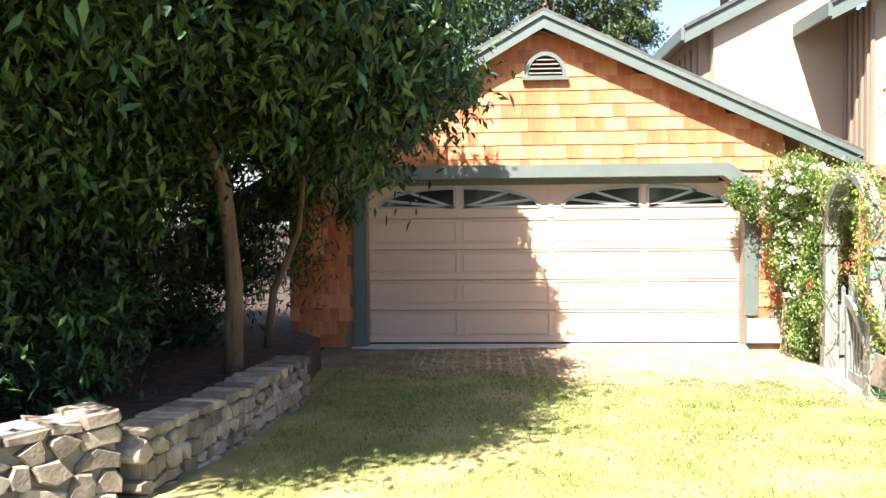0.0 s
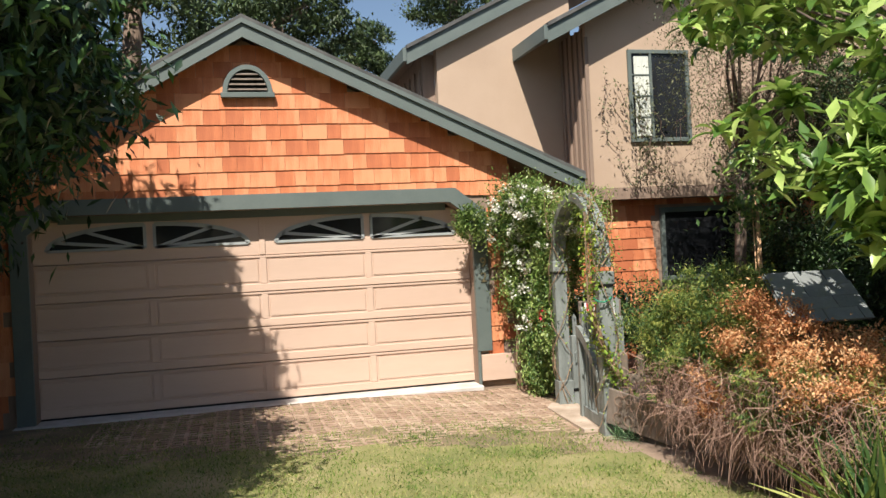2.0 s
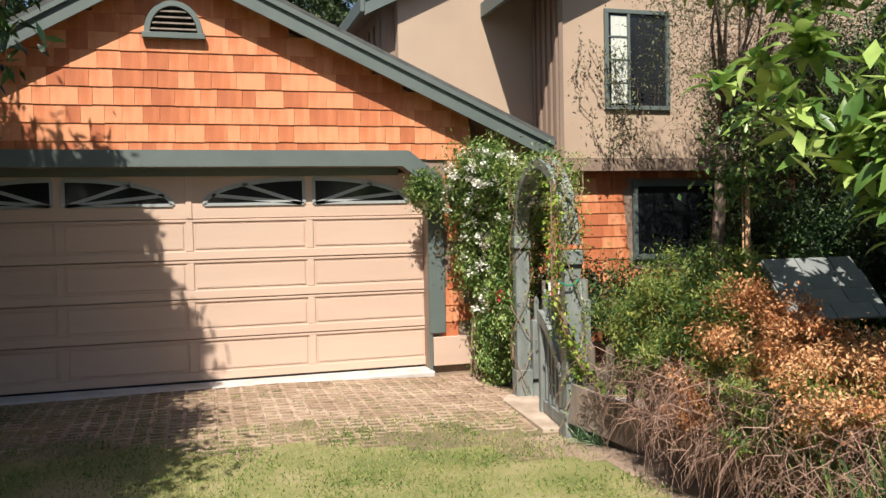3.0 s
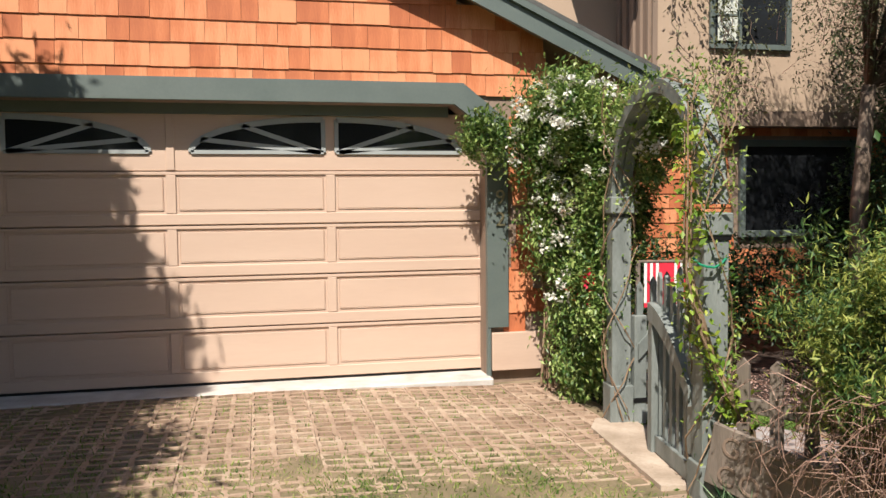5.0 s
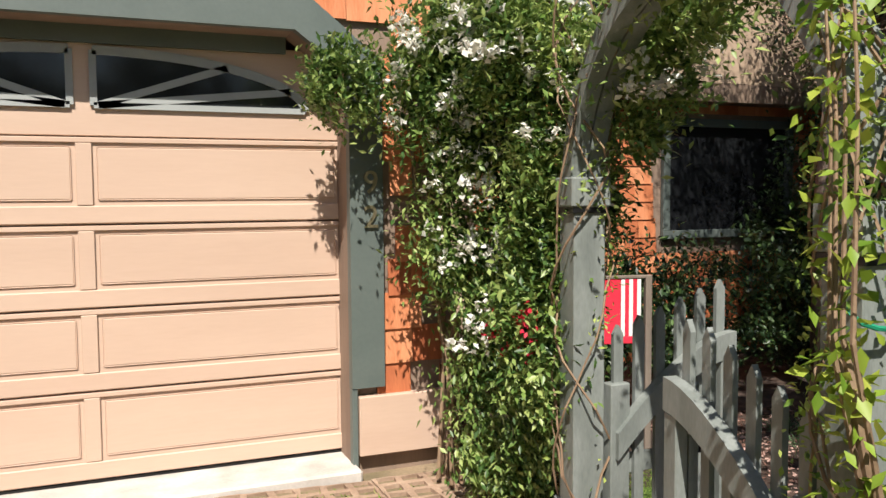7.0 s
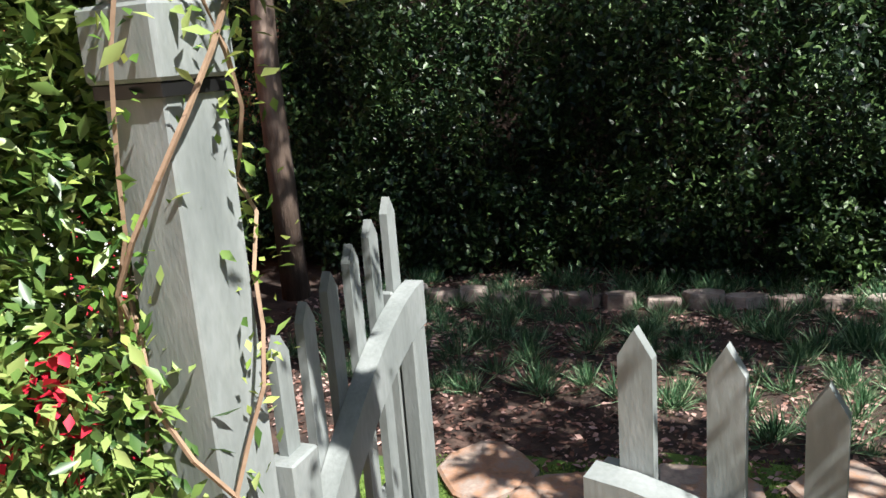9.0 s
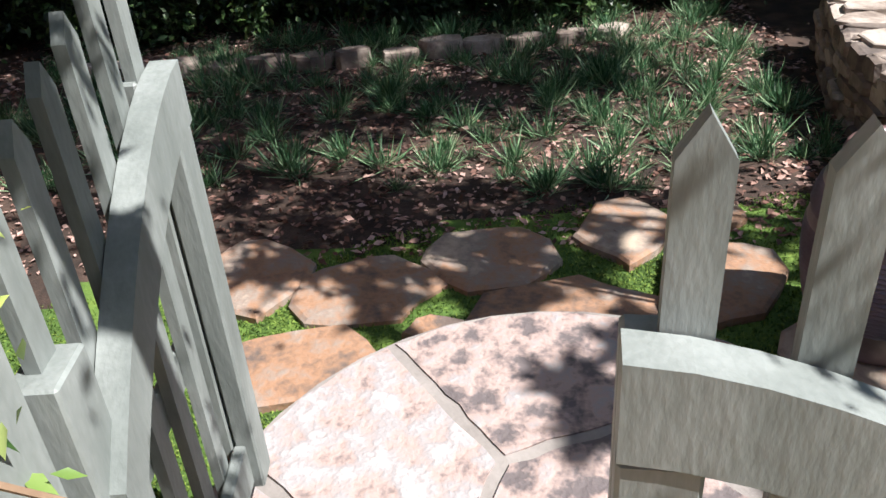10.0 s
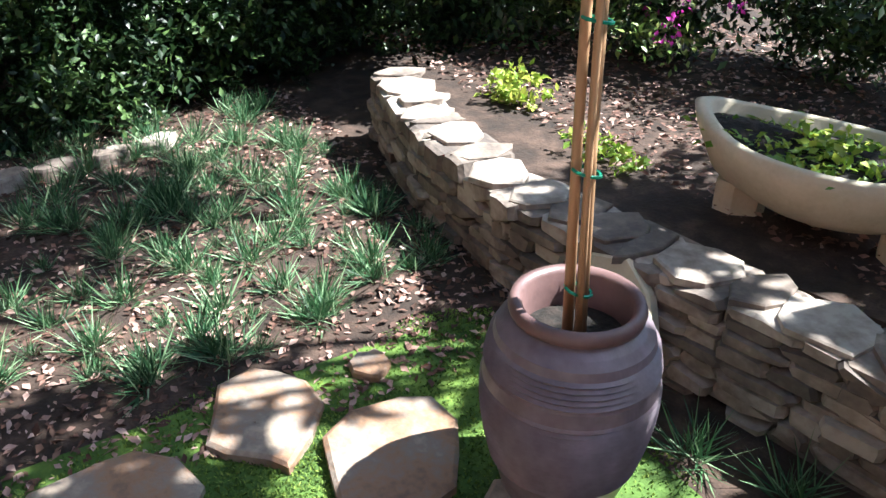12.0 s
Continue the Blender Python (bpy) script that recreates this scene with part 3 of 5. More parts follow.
def gate_leaf(hinge, direction, base, label, w, first, tops, side=1):
    """A leaf of pickets that rise to its free end, under two curved rails, between two stiles."""
    g = thing("gate_leaf", label, "gate", "gate leaves")
    d = Vector(direction).normalized()
    yaw = math.atan2(d.y, d.x)
    m = Matrix.Translation(hinge) @ Matrix.Rotation(yaw, 4, "Z") @ Matrix.Diagonal((1, side, 1, 1))
    curve = lambda s: 0.36 + 0.36 * (1 - max(0.0, 1 - s / w) ** 1.7)
    box("hinge_stile", (0.0, -0.03, base), (0.085, 0.03, 0.56), GATEPAINT, g, m=m)
    box("free_stile", (w - 0.07, -0.002, base), (w, 0.03, curve(w) - 0.01), GATEPAINT, g, m=m)
    box("stile_face", (w - 0.07, -0.046, base), (w, -0.006, curve(w) - 0.105), GATEPAINT, g, m=m)
    for y0 in (-0.03, ):
        bm = bmesh.new()
        ring = []
        for i in range(13):
            s = 0.02 + (w - 0.02) * i / 12
            z = curve(s)
            ring.append([bm.verts.new(m @ Vector((s, y, z + dz))) for y, dz in ((-0.05, 0.0), (-0.006, 0.0), (-0.006, -0.1), (-0.05, -0.1))])
        for p, q in zip(ring, ring[1:]):
            for j in range(4):
                bm.faces.new((p[j], p[(j + 1) % 4], q[(j + 1) % 4], q[j]))
        bm.faces.new(ring[0])
        bm.faces.new(ring[-1])
        finish("curved_rail", bm, GATEPAINT, g, "curved top rail, its top worn pale")
    box("back_rail", (0.085, 0.016, 0.2), (w - 0.07, 0.03, 0.28), GATEPAINT, g, m=m)
    box("bottom_rail", (0.085, -0.028, base + 0.02), (w - 0.07, -0.004, base + 0.12), GATEPAINT, g, m=m)
    for i in range(6):
        s = first + i * (0.104 if side < 0 else 0.097)
        top = min(0.895, tops + 0.3 * s) if tops < 0.75 else tops + 0.3 * s
        pts = [(s - 0.021, base + 0.01), (s + 0.021, base + 0.01), (s + 0.021, top - 0.035), (s, top), (s - 0.021, top - 0.035)]
        prism("picket", pts, "y", -0.003, 0.015, GATEPAINT, g, m=m)
    box("latch", (w - 0.06, 0.032, 0.5), (w - 0.03, 0.05, 0.62), BLACKMETAL, g, "black metal latch", m=m)
    box("hinge_plate", (-0.01, -0.036, 0.0), (0.1, -0.031, 0.03), BLACKMETAL, g, m=m, bevel=0.001)
    return g


gate_leaf(Vector((4.295, 8.77, 0)), (1.0, 0.03, 0), -0.14, "grey-green picket gate leaf, swung open into the garden", 0.575, 0.05, 0.76)
gate_leaf(Vector((4.065, 7.55, 0)), (PL.x - PR.x + 0.05, PL.y - PR.y, 0), -0.14, "grey-green picket gate leaf, closed against its post", 0.645, 0.075, 0.74, -1)


def fence_board_sign():
    s = thing("name_board", "weathered timber house sign with carved letters, fixed along the fence", "sign")
    a, b = Vector((4.02, 7.33, 0.27)), Vector((4.6, 6.2, 0.05))
    d = b - a
    yaw = math.atan2(d.y, d.x)
    pitch = math.atan2(d.z, math.hypot(d.x, d.y))
    m = Matrix.Translation(a) @ Matrix.Rotation(yaw, 4, "Z") @ Matrix.Rotation(-pitch, 4, "Y")
    box("board", (0.0, -0.012, -0.3), (d.length, 0.014, 0.0), WOODGREY, s, m=m, bevel=0.006)
    for txt, z in (("GREEN GA", -0.13), ("COTTAGE", -0.27)):
        cu = bpy.data.curves.new("lettering", "FONT")
        cu.body, cu.size, cu.extrude = txt, 0.135, 0.003
        cu.space_character = 1.25
        ob = new("lettering", cu)
        cu.materials.append(BATTEN)
        ob.parent = s
        ob.matrix_basis = m @ Matrix.Translation((0.06, -0.014, z)) @ Matrix.Rotation(radians(90), 4, "X")
    return s


fence_board_sign()


def low_fence():
    f = thing("picket_fence", "low brown weathered picket fence under the shrub", "fence")
    pts = [Vector((4.08, 7.34, 0)), Vector((4.4, 6.8, 0)), Vector((4.5, 6.0, 0)), Vector((4.55, 5.0, 0)), Vector((4.65, 3.6, 0))]
    rng = random.Random(3)
    for a, b in zip(pts, pts[1:]):
        d = (b - a)
        k = int(d.length / 0.13)
        yaw = math.atan2(d.y, d.x)
        for i in range(k):
            p = a + d * ((i + 0.5) / k) + Vector((0.05, 0.05, 0))
            m = Matrix.Translation(p) @ Matrix.Rotation(yaw, 4, "Z") @ Matrix.Rotation(rng.uniform(-0.03, 0.03), 4, "Y")
            h = 0.56 + rng.uniform(-0.03, 0.03)
            prism("picket", [(-0.03, -0.35), (0.03, -0.35), (0.03, h - 0.03), (0, h), (-0.03, h - 0.03)], "y", -0.009, 0.009, WOODGREY, f, m=m)
        m = Matrix.Translation(a + Vector((0.05, 0.05, 0))) @ Matrix.Rotation(yaw, 4, "Z")
        box("rail", (0, 0.011, 0.3), (d.length, 0.045, 0.37), WOODGREY, f, m=m)
    return f


low_fence()
box("stub_post", (4.2, 5.1, -0.4), (4.36, 5.16, 0.3), RUST, label="short brown timber board post at the bed edge", bevel=0.006)
tagged(bpy.data.objects["stub_post"], category="post")

# ---- landing, stones, pots ----
def landing():
    s = thing("landing_step", "round landing of pink and grey flagstones set in mortar", "step")
    bm = bmesh.new()
    c = Vector((4.58, 8.14))
    ring = [(c.x + 0.86 * math.cos(a), c.y + 0.78 * math.sin(a)) for a in [2 * math.pi * i / 40 for i in range(40)]]
    prism("mortar_bed", ring, "z", -0.42, -0.2045, MORTAR, s)
    rng = random.Random(8)
    seeds = [Vector(q) for q in ((5.24, 8.17), (5.02, 7.7), (4.7, 7.98), (4.96, 8.6), (4.48, 8.42), (4.3, 7.98), (4.62, 7.55), (4.15, 8.4), (4.7, 8.86))]
    for p in seeds:
        cell = [Vector((c.x + 0.852 * math.cos(a), c.y + 0.772 * math.sin(a))) for a in [2 * math.pi * i / 40 for i in range(40)]]
        for q in seeds:
            if q is p or not cell:
                continue
            n = (q - p).normalized()
            lim = (p + q).dot(n) / 2 - 0.012
            out = []
            for i, v in enumerate(cell):
                w = cell[(i + 1) % len(cell)]
                dv, dw = v.dot(n) - lim, w.dot(n) - lim
                if dv <= 0:
                    out.append(v)
                if dv * dw < 0:
                    out.append(v.lerp(w, dv / (dv - dw)))
            cell = out
        if len(cell) > 2:
            edge = []
            for i, v in enumerate(cell):
                w = cell[(i + 1) % len(cell)]
                k = max(1, int((w - v).length / 0.045))
                n = Vector((v.y - w.y, w.x - v.x)).normalized()
                edge += [v.lerp(w, j / k) + n * rng.uniform(0.0, 0.012) for j in range(k)]
            prism("flagstone", [(v.x, v.y) for v in edge], "z", -0.22, -0.2 + rng.uniform(0, 0.005), SLAB_BROWN if p is seeds[1] or p is seeds[6] else SLAB, s)
    return s


landing()
prism("entry_slab", [(3.9, 7.62), (4.2, 7.55), (4.32, 8.75), (4.1, 8.9), (3.98, 8.7)], "z", -0.3, -0.124, SANDSTONE)
tagged(bpy.data.objects["entry_slab"], "tan flat stone slab before the garden gate", "paving slab", kind="structure")

STONES = [
    (5.82, 8.65, 0.24, 0.19, 104), (5.97, 8.23, 0.24, 0.2, 99), (6.09, 7.78, 0.21, 0.17, 153), (5.76, 7.55, 0.27, 0.19, 142), (5.63, 8.02, 0.29, 0.18, 89),
    (5.92, 9.03, 0.23, 0.18, -165), (5.44, 8.82, 0.24, 0.18, 96), (5.57, 8.43, 0.09, 0.06, 100), (5.28, 7.56, 0.15, 0.1, 29), (5.36, 7.34, 0.19, 0.15, 40), (6.14, 7.42, 0.07, 0.06, 149)]
for i, (x, y, rx, ry, rot) in enumerate(STONES):
    bm = bmesh.new()
    stone(bm, (x, y, -0.382 + 0.004 * (i % 4)), (rx * 1.05, ry * 1.08), radians(rot), 0.034, seed=20 + i, sides=11)
    tagged(finish("stepping_stone", bm, FLAG), "flat ochre stepping stone set in green moss", "stepping stone", "stepping stones in the moss")


def pot():
    p = thing("ribbed_pot", "tall brown ribbed glazed pot with a red-brown rim", "plant pot")
    cx, cy, z0, H = 5.46, 7.235, -0.345, 0.55
    prof = [(0.13, 0.0), (0.15, 0.01), (0.165, 0.06)]
    k = 60
    for i in range(k):
        t = 0.12 + 0.76 * i / k
        r = 0.15 + 0.058 * math.sin(math.pi * min(1, t * 0.95) ** 1.1)
        if 0.2 < t < 0.82 and not 0.62 < t < 0.7:
            r += 0.0075 * (i % 2)
        if 0.625 < t < 0.695:
            r += 0.003
        prof.append((r, t * H))
    prof += [(0.165, 0.9 * H), (0.147, 0.925 * H), (0.142, 0.935 * H)]
    rim = [(0.143, 0.937 * H), (0.155, 0.945 * H), (0.158, 0.97 * H), (0.152, H), (0.138, 1.005 * H), (0.126, 0.98 * H), (0.122, 0.8 * H)]
    def spin(name, pr, mat, label="", smooth=True):
        bm = bmesh.new()
        n = 48 if smooth else 110
        rr = [[bm.verts.new((cx + r * math.cos(2 * math.pi * j / n), cy + r * math.sin(2 * math.pi * j / n), z0 + z)) for j in range(n)] for r, z in pr]
        for a, b in zip(rr, rr[1:]):
            for j in range(n):
                bm.faces.new((a[j], a[(j + 1) % n], b[(j + 1) % n], b[j]))
        return finish(name, bm, mat, p, label, smooth)
    spin("body", prof, GLAZE, "ribbed brown-violet glazed body", False)
    spin("rim", rim, RIMCLAY, "rounded red-brown rim")
    spin("soil", [(0.125, 0.82 * H), (0.1, 0.835 * H), (0.05, 0.83 * H), (0.001, 0.836 * H)], SOIL, "dark potting soil")
    t = thing("staked_sapling", "slim young trunk tied to two bamboo stakes in the pot", "plant")
    for dx, dy, r, nm in ((0.0, 0.0, 0.012, "trunk"), (0.03, 0.012, 0.011, "stake"), (-0.018, 0.02, 0.007, "stake")):
        bm = bmesh.new()
        x, y = cx + dx - 0.02, cy + dy
        tube(bm, [(x, y, z0 + 0.8 * H), (x + 0.014, y + 0.014, 0.6), (x + 0.02, y + 0.026, 1.1), (x + 0.02, y + 0.04, 1.9)], [r * 1.2, r, r, r * 0.8], 8)
        finish(nm, bm, STAKE, t, smooth=True)
    for z in (0.235, 0.52, 0.83):
        bm = bmesh.new()
        pts = [(cx - 0.012 + 0.02 * (z - 0.1) + 0.034 * math.cos(a), cy + 0.008 + 0.022 * (z - 0.1) + 0.026 * math.sin(a), z + 0.004 * math.sin(a)) for a in [2 * math.pi * j / 12 for j in range(13)]]
        tube(bm, pts, 0.004, 5)
        finish("tie", bm, TIE, t, "green plastic plant tie")
    rng = np.random.default_rng(4)
    leaves("leaf_crown", clump(rng, (cx, cy, 1.95), (0.4, 0.4, 0.35), 900, 14, 0.25), (0.05, 0.09), LEAF_JASMINE, 0.45, t, seed=4)


pot()


def bowl():
    b = thing("boat_planter", "cream stone boat-shaped planter full of low succulents", "planter")
    m = Matrix.Translation((5.68, 6.02, 0.1)) @ Matrix.Rotation(radians(14), 4, "Z")
    def shell(name, pr, mat):
        bm = bmesh.new()
        n = 40
        rr = []
        for s, z in pr:
            row = []
            for j in range(n):
                a = 2 * math.pi * j / n
                x, y = math.cos(a), math.sin(a) * (1 - 0.35 * abs(math.cos(a)) ** 3)
                row.append(bm.verts.new(m @ Vector((0.47 * s * x, 0.26 * s * y, z + 0.05 * abs(x) ** 3 * (z > 0)))))
            rr.append(row)
        for p, q in zip(rr, rr[1:]):
            for j in range(n):
                bm.faces.new((p[j], p[(j + 1) % n], q[(j + 1) % n], q[j]))
        bm.faces.new(rr[-1])
        return finish(name, bm, mat, b, "", True)
    shell("shell", [(0.5, -0.08), (0.8, -0.02), (0.97, 0.08), (1.0, 0.13), (0.93, 0.14), (0.87, 0.13), (0.85, 0.07)], BOWLSTONE)
    shell("soil", [(0.86, 0.09), (0.5, 0.1), (0.2, 0.1)], SOIL)
    rng = np.random.default_rng(9)
    c = np.column_stack([rng.normal(0, 0.17, 900), rng.normal(0, 0.09, 900), rng.uniform(0.09, 0.14, 900)])
    c = np.array([list(m @ Vector(v)) for v in c])
    leaves("succulent", c, (0.02, 0.05), YOUNG, 0.6, b, spread=0.6, seed=3)
    for i, (x, y) in enumerate(((-0.28, 0.0), (0.25, 0.02), (0.0, -0.1))):
        bm = bmesh.new()
        w = m @ Vector((x, y, -0.14))
        stone(bm, w, (0.09, 0.07), 0.5 * i, 0.09, 50 + i, 8)
        tagged(finish("prop_stone", bm, BOWLSTONE), "pale rounded stone under the boat planter", "stone", "prop stones")


bowl()


def rubble_wall(name, path, z0, z1, thick, label, seed, size=0.16, mat=None, long=(0.8, 1.9)):
    """Rubble stones of uneven size laid along a path, with a mortar core."""
    w = tagged(new(name), label, "wall", kind="structure")
    rng = random.Random(seed)
    for a, b in zip(path, path[1:]):
        a, b = Vector((*a, 0)), Vector((*b, 0))
        d = b - a
        yaw = math.atan2(d.y, d.x)
        m = Matrix.Translation(a) @ Matrix.Rotation(yaw, 4, "Z")
        box("core", (-0.02, -thick / 2 + 0.02, z0 - 0.3), (d.length + 0.02, thick / 2 - 0.02, z1 - 0.03), MORTAR, w, m=m, bevel=0)
        z = z0 - 0.05
        while z < z1 - 0.02:
            h = min(rng.uniform(0.55, 1.0) * size, z1 - z)
            if z1 - (z + h) < 0.03:
                h = z1 - z
            x = -0.03
            while x < d.length:
                L = rng.uniform(*long) * size
                out = rng.uniform(0, 0.03)
                bm = bmesh.new()
                pr = []
                for ux, uz in ((0, 0), (0.5, -0.08), (1, 0), (1.06, 0.5), (1, 1), (0.5, 1.08), (0, 1), (-0.06, 0.5)):
                    if rng.random() < 0.22 and len(pr) > 1:
                        continue
                    pr.append((x + L * ux * 0.97 + rng.uniform(-0.2, 0.2) * h, z + h * uz * 0.96 + rng.uniform(-0.16, 0.16) * h))
                cx, cz = x + L / 2, z + h / 2
                rings = [[bm.verts.new((cx + (p[0] - cx) * k, y, cz + (p[1] - cz) * k)) for p in pr] for k, y in ((0.8, -thick / 2 - out - 0.012), (0.97, -thick / 2 - out + 0.01), (0.97, thick / 2 + out - 0.01), (0.8, thick / 2 + out + 0.012))]
                bm.faces.new(rings[0])
                bm.faces.new(rings[-1][::-1])
                for l2, h2 in zip(rings, rings[1:]):
                    for q in range(len(pr)):
                        w2 = (q + 1) % len(pr)
                        bm.faces.new((l2[q], h2[q], h2[w2], l2[w2]))
                bm.transform(m)
                finish("stone", bm, mat or RUBBLE, w)
                x += L
            z += h
    return w


rubble_wall("garden_wall", [(7.75, 6.42), (7.05, 6.6), (6.4, 6.66), (5.8, 6.58), (5.15, 6.48), (4.9, 6.44)], -0.36, -0.03, 0.2, "low dry-laid rubble wall holding up a planting bed", 2, 0.062, RUBBLE_BROWN, (1.4, 4.2))
rubble_wall("drive_wall", [(-1.24, 7.0), (-1.36, 5.6), (-1.58, 4.3)], -0.08, 0.31, 0.24, "low cream rubble wall along the drive", 4, 0.12)
rubble_wall("drive_wall_end", [(-1.66, 4.15), (-2.15, 3.5), (-3.2, 3.0)], -0.05, 0.48, 0.3, "taller cream rubble wall where the bed begins", 6, 0.14)

# raised bed soil
prism("raised_bed", [(7.75, 6.4), (7.05, 6.6), (6.4, 6.6), (5.75, 6.42), (5.2, 6.3), (5.3, 4.6), (9, 3.5)], "z", -0.5, -0.06, MULCH)
tagged(bpy.data.objects["raised_bed"], "dark mulched raised bed behind the rubble wall", "planting bed", kind="structure")
prism("tree_bed", [(-1.22, 7.0), (-1.35, 5.6), (-1.6, 4.3), (-2.2, 3.4), (-3.3, 2.9), (-9, 2.5), (-9, 10), (-2.2, 10), (-1.3, 8.6)], "z", -0.3, 0.24, MULCH)
tagged(bpy.data.objects["tree_bed"], "dark shaded planting bed beside the drive", "planting bed", kind="structure")



def wall_caps():
    """Flat capping stones of uneven length along the top of the garden wall."""
    w = bpy.data.objects["garden_wall"]
    rng = random.Random(31)
    path = [(7.8, 6.4), (7.05, 6.6), (6.4, 6.66), (5.8, 6.58), (5.15, 6.48), (4.85, 6.43)]
    for a, b in zip(path, path[1:]):
        a, b = Vector((*a, -0.036)), Vector((*b, -0.036))
        d = b - a
        x = 0.0
        while x < d.length - 0.03:
            L = min(rng.uniform(0.13, 0.27), d.length - x)
            bm = bmesh.new()
            stone(bm, a + d.normalized() * (x + L / 2) + Vector((0, rng.uniform(-0.02, 0.02), 0.006)), (L * 0.57, rng.uniform(0.125, 0.15)), math.atan2(d.y, d.x), rng.uniform(0.012, 0.02), rng.randrange(999), 7)
            finish("cap_stone", bm, RUBBLE_BROWN, w, "flat pale capping stone")
            x += L


wall_caps()


def edging():
    rng = random.Random(37)
    for i in range(13):
        y = 10.3 - 0.235 * i
        x = 7.98 + 0.16 * max(0.0, 9.0 - y)
        bm = bmesh.new()
        stone(bm, (x + rng.uniform(-0.03, 0.03), y, -0.36), (rng.uniform(0.05, 0.08), rng.uniform(0.11, 0.15)), radians(rng.uniform(2, 18)), rng.uniform(0.05, 0.09), 300 + i, 8)
        tagged(finish("edging_stone", bm, RUBBLE_BROWN), "low pale edging stone before the hedge", "stone", "edging stones before the hedge")


edging()

bm = bmesh.new()
stone(bm, (0, 0, 0), (0.2, 0.09), radians(-33), 0.03, 77, 7)
bm.transform(Matrix.Translation((5.78, 6.74, -0.14)) @ Matrix.Rotation(radians(6), 4, "Z") @ Matrix.Rotation(radians(-66), 4, "X"))
tagged(finish("leaning_stone", bm, BOWLSTONE), "pale pointed stone leaning on the rubble wall", "stone")


# ---- trees and shrubs ----
def tree(name, base, trunk, crown, k, mat, label, size, slim, seed, clusters=60, limbs=7, trunk_r=0.09, tight=0.14, droop=0.0):
    """Trunk through the given points, limbs towards the crowns, leaves in clusters."""
    t = thing(name, label, "tree" if trunk else "shrub")
    rng = np.random.default_rng(seed)
    rr = random.Random(seed)
    if trunk:
        bm = bmesh.new()
        pts = [base] + trunk
        tube(bm, pts, [trunk_r * (1 - 0.55 * i / len(pts)) for i in range(len(pts))], 8)
        finish("trunk", bm, BARK, t, smooth=True)
        bm = bmesh.new()
        top = Vector(trunk[-1])
        for c, r in crown:
            for _ in range(max(2, limbs // len(crown))):
                e = Vector(c) + Vector([rr.uniform(-0.6, 0.6) * q for q in r])
                mid = top.lerp(e, 0.5) + Vector((rr.uniform(-.2, .2), rr.uniform(-.2, .2), rr.uniform(-.1, .2)))
                tube(bm, [top, mid, e], [trunk_r * 0.4, trunk_r * 0.22, 0.006], 5)
        finish("limb", bm, BARK, t, smooth=True)
    tot = sum(r[0] * r[1] * r[2] for c, r in crown)
    P = np.concatenate([clump(rng, c, r, int(k * r[0] * r[1] * r[2] / tot) + 50, clusters, tight) for c, r in crown])
    leaves("crown", P, size, mat, slim, t, seed=seed, droop=droop)
    return t


DRIVE_TREE = tree("drive_tree", (-1.62, 6.5, 0.2), [(-1.6, 6.5, 1.0), (-1.64, 6.4, 1.8), (-1.9, 6.2, 2.6)], [((-1.5, 6.0, 3.3), (1.75, 2.0, 1.25)), ((-3.6, 5.4, 3.0), (2.0, 2.4, 1.9)), ((-2.3, 3.8, 3.8), (1.9, 1.7, 1.4)), ((-1.75, 7.4, 3.9), (1.5, 1.7, 1.2)), ((-0.5, 6.6, 2.75), (0.95, 1.3, 0.9)), ((-3.3, 7.6, 4.6), (2.0, 1.8, 1.4)), ((-1.6, 8.1, 3.9), (1.25, 1.2, 1.0)), ((-2.0, 7.2, 4.9), (1.5, 1.3, 0.9)), ((-2.7, 8.6, 3.6), (1.3, 1.1, 1.6)), ((-0.7, 7.8, 3.95), (0.62, 0.8, 0.5)), ((-0.2, 7.5, 4.02), (0.5, 0.6, 0.4)), ((-1.9, 9.0, 3.4), (0.6, 0.6, 0.5)), ((-0.9, 7.2, 3.9), (0.6, 0.6, 0.4)), ((-3.4, 9.2, 4.6), (1.6, 1.2, 1.2))], 400000, LEAF_TREE, "dark green narrow-leaved tree overhanging the drive", (0.08, 0.16), 0.3, 11, 170, 18, 0.085, 0.15, droop=0.9)
rng = np.random.default_rng(95)
# Leaf clumps added high up to cast the tree's shadow on the door.
leaves("crown", np.concatenate([clump(rng, c, q, 4600, 34, 0.17) for c, q in (((-0.3, 8.2, 4.2), (0.45, 0.5, 0.34)), ((-0.22, 7.5, 4.05), (0.5, 0.55, 0.36)), ((-0.75, 7.8, 4.0), (0.55, 0.7, 0.4)))]), (0.08, 0.15), LEAF_TREE, 0.3, DRIVE_TREE, seed=96, droop=0.9)
tree("slim_tree", (-1.7, 7.9, 0.2), [(-1.62, 7.85, 0.8), (-1.35, 7.8, 1.4), (-1.25, 7.7, 2.1)], [((-1.6, 8.3, 2.7), (1.2, 1.2, 0.9)), ((-2.1, 9.2, 2.3), (1.1, 0.65, 1.6)), ((-3.2, 9.0, 3.4), (1.0, 0.8, 1.3))], 56000, LEAF_TREE, "slender forked tree in the shaded bed", (0.07, 0.13), 0.22, 12, 40, 6, 0.045, droop=0.8)
tree("shade_shrub", (-4.0, 6.0, 0.2), None, [((-4.2, 6.6, 1.3), (1.9, 2.2, 1.5)), ((-3.2, 8.6, 1.4), (1.3, 1.3, 1.6)), ((-4.0, 4.2, 1.0), (1.7, 1.2, 1.2)), ((-2.6, 5.2, 0.7), (0.7, 1.1, 0.6))], 110000, LEAF_TREE, "dense dark shrub filling the shaded bed", (0.07, 0.13), 0.3, 13, 110)
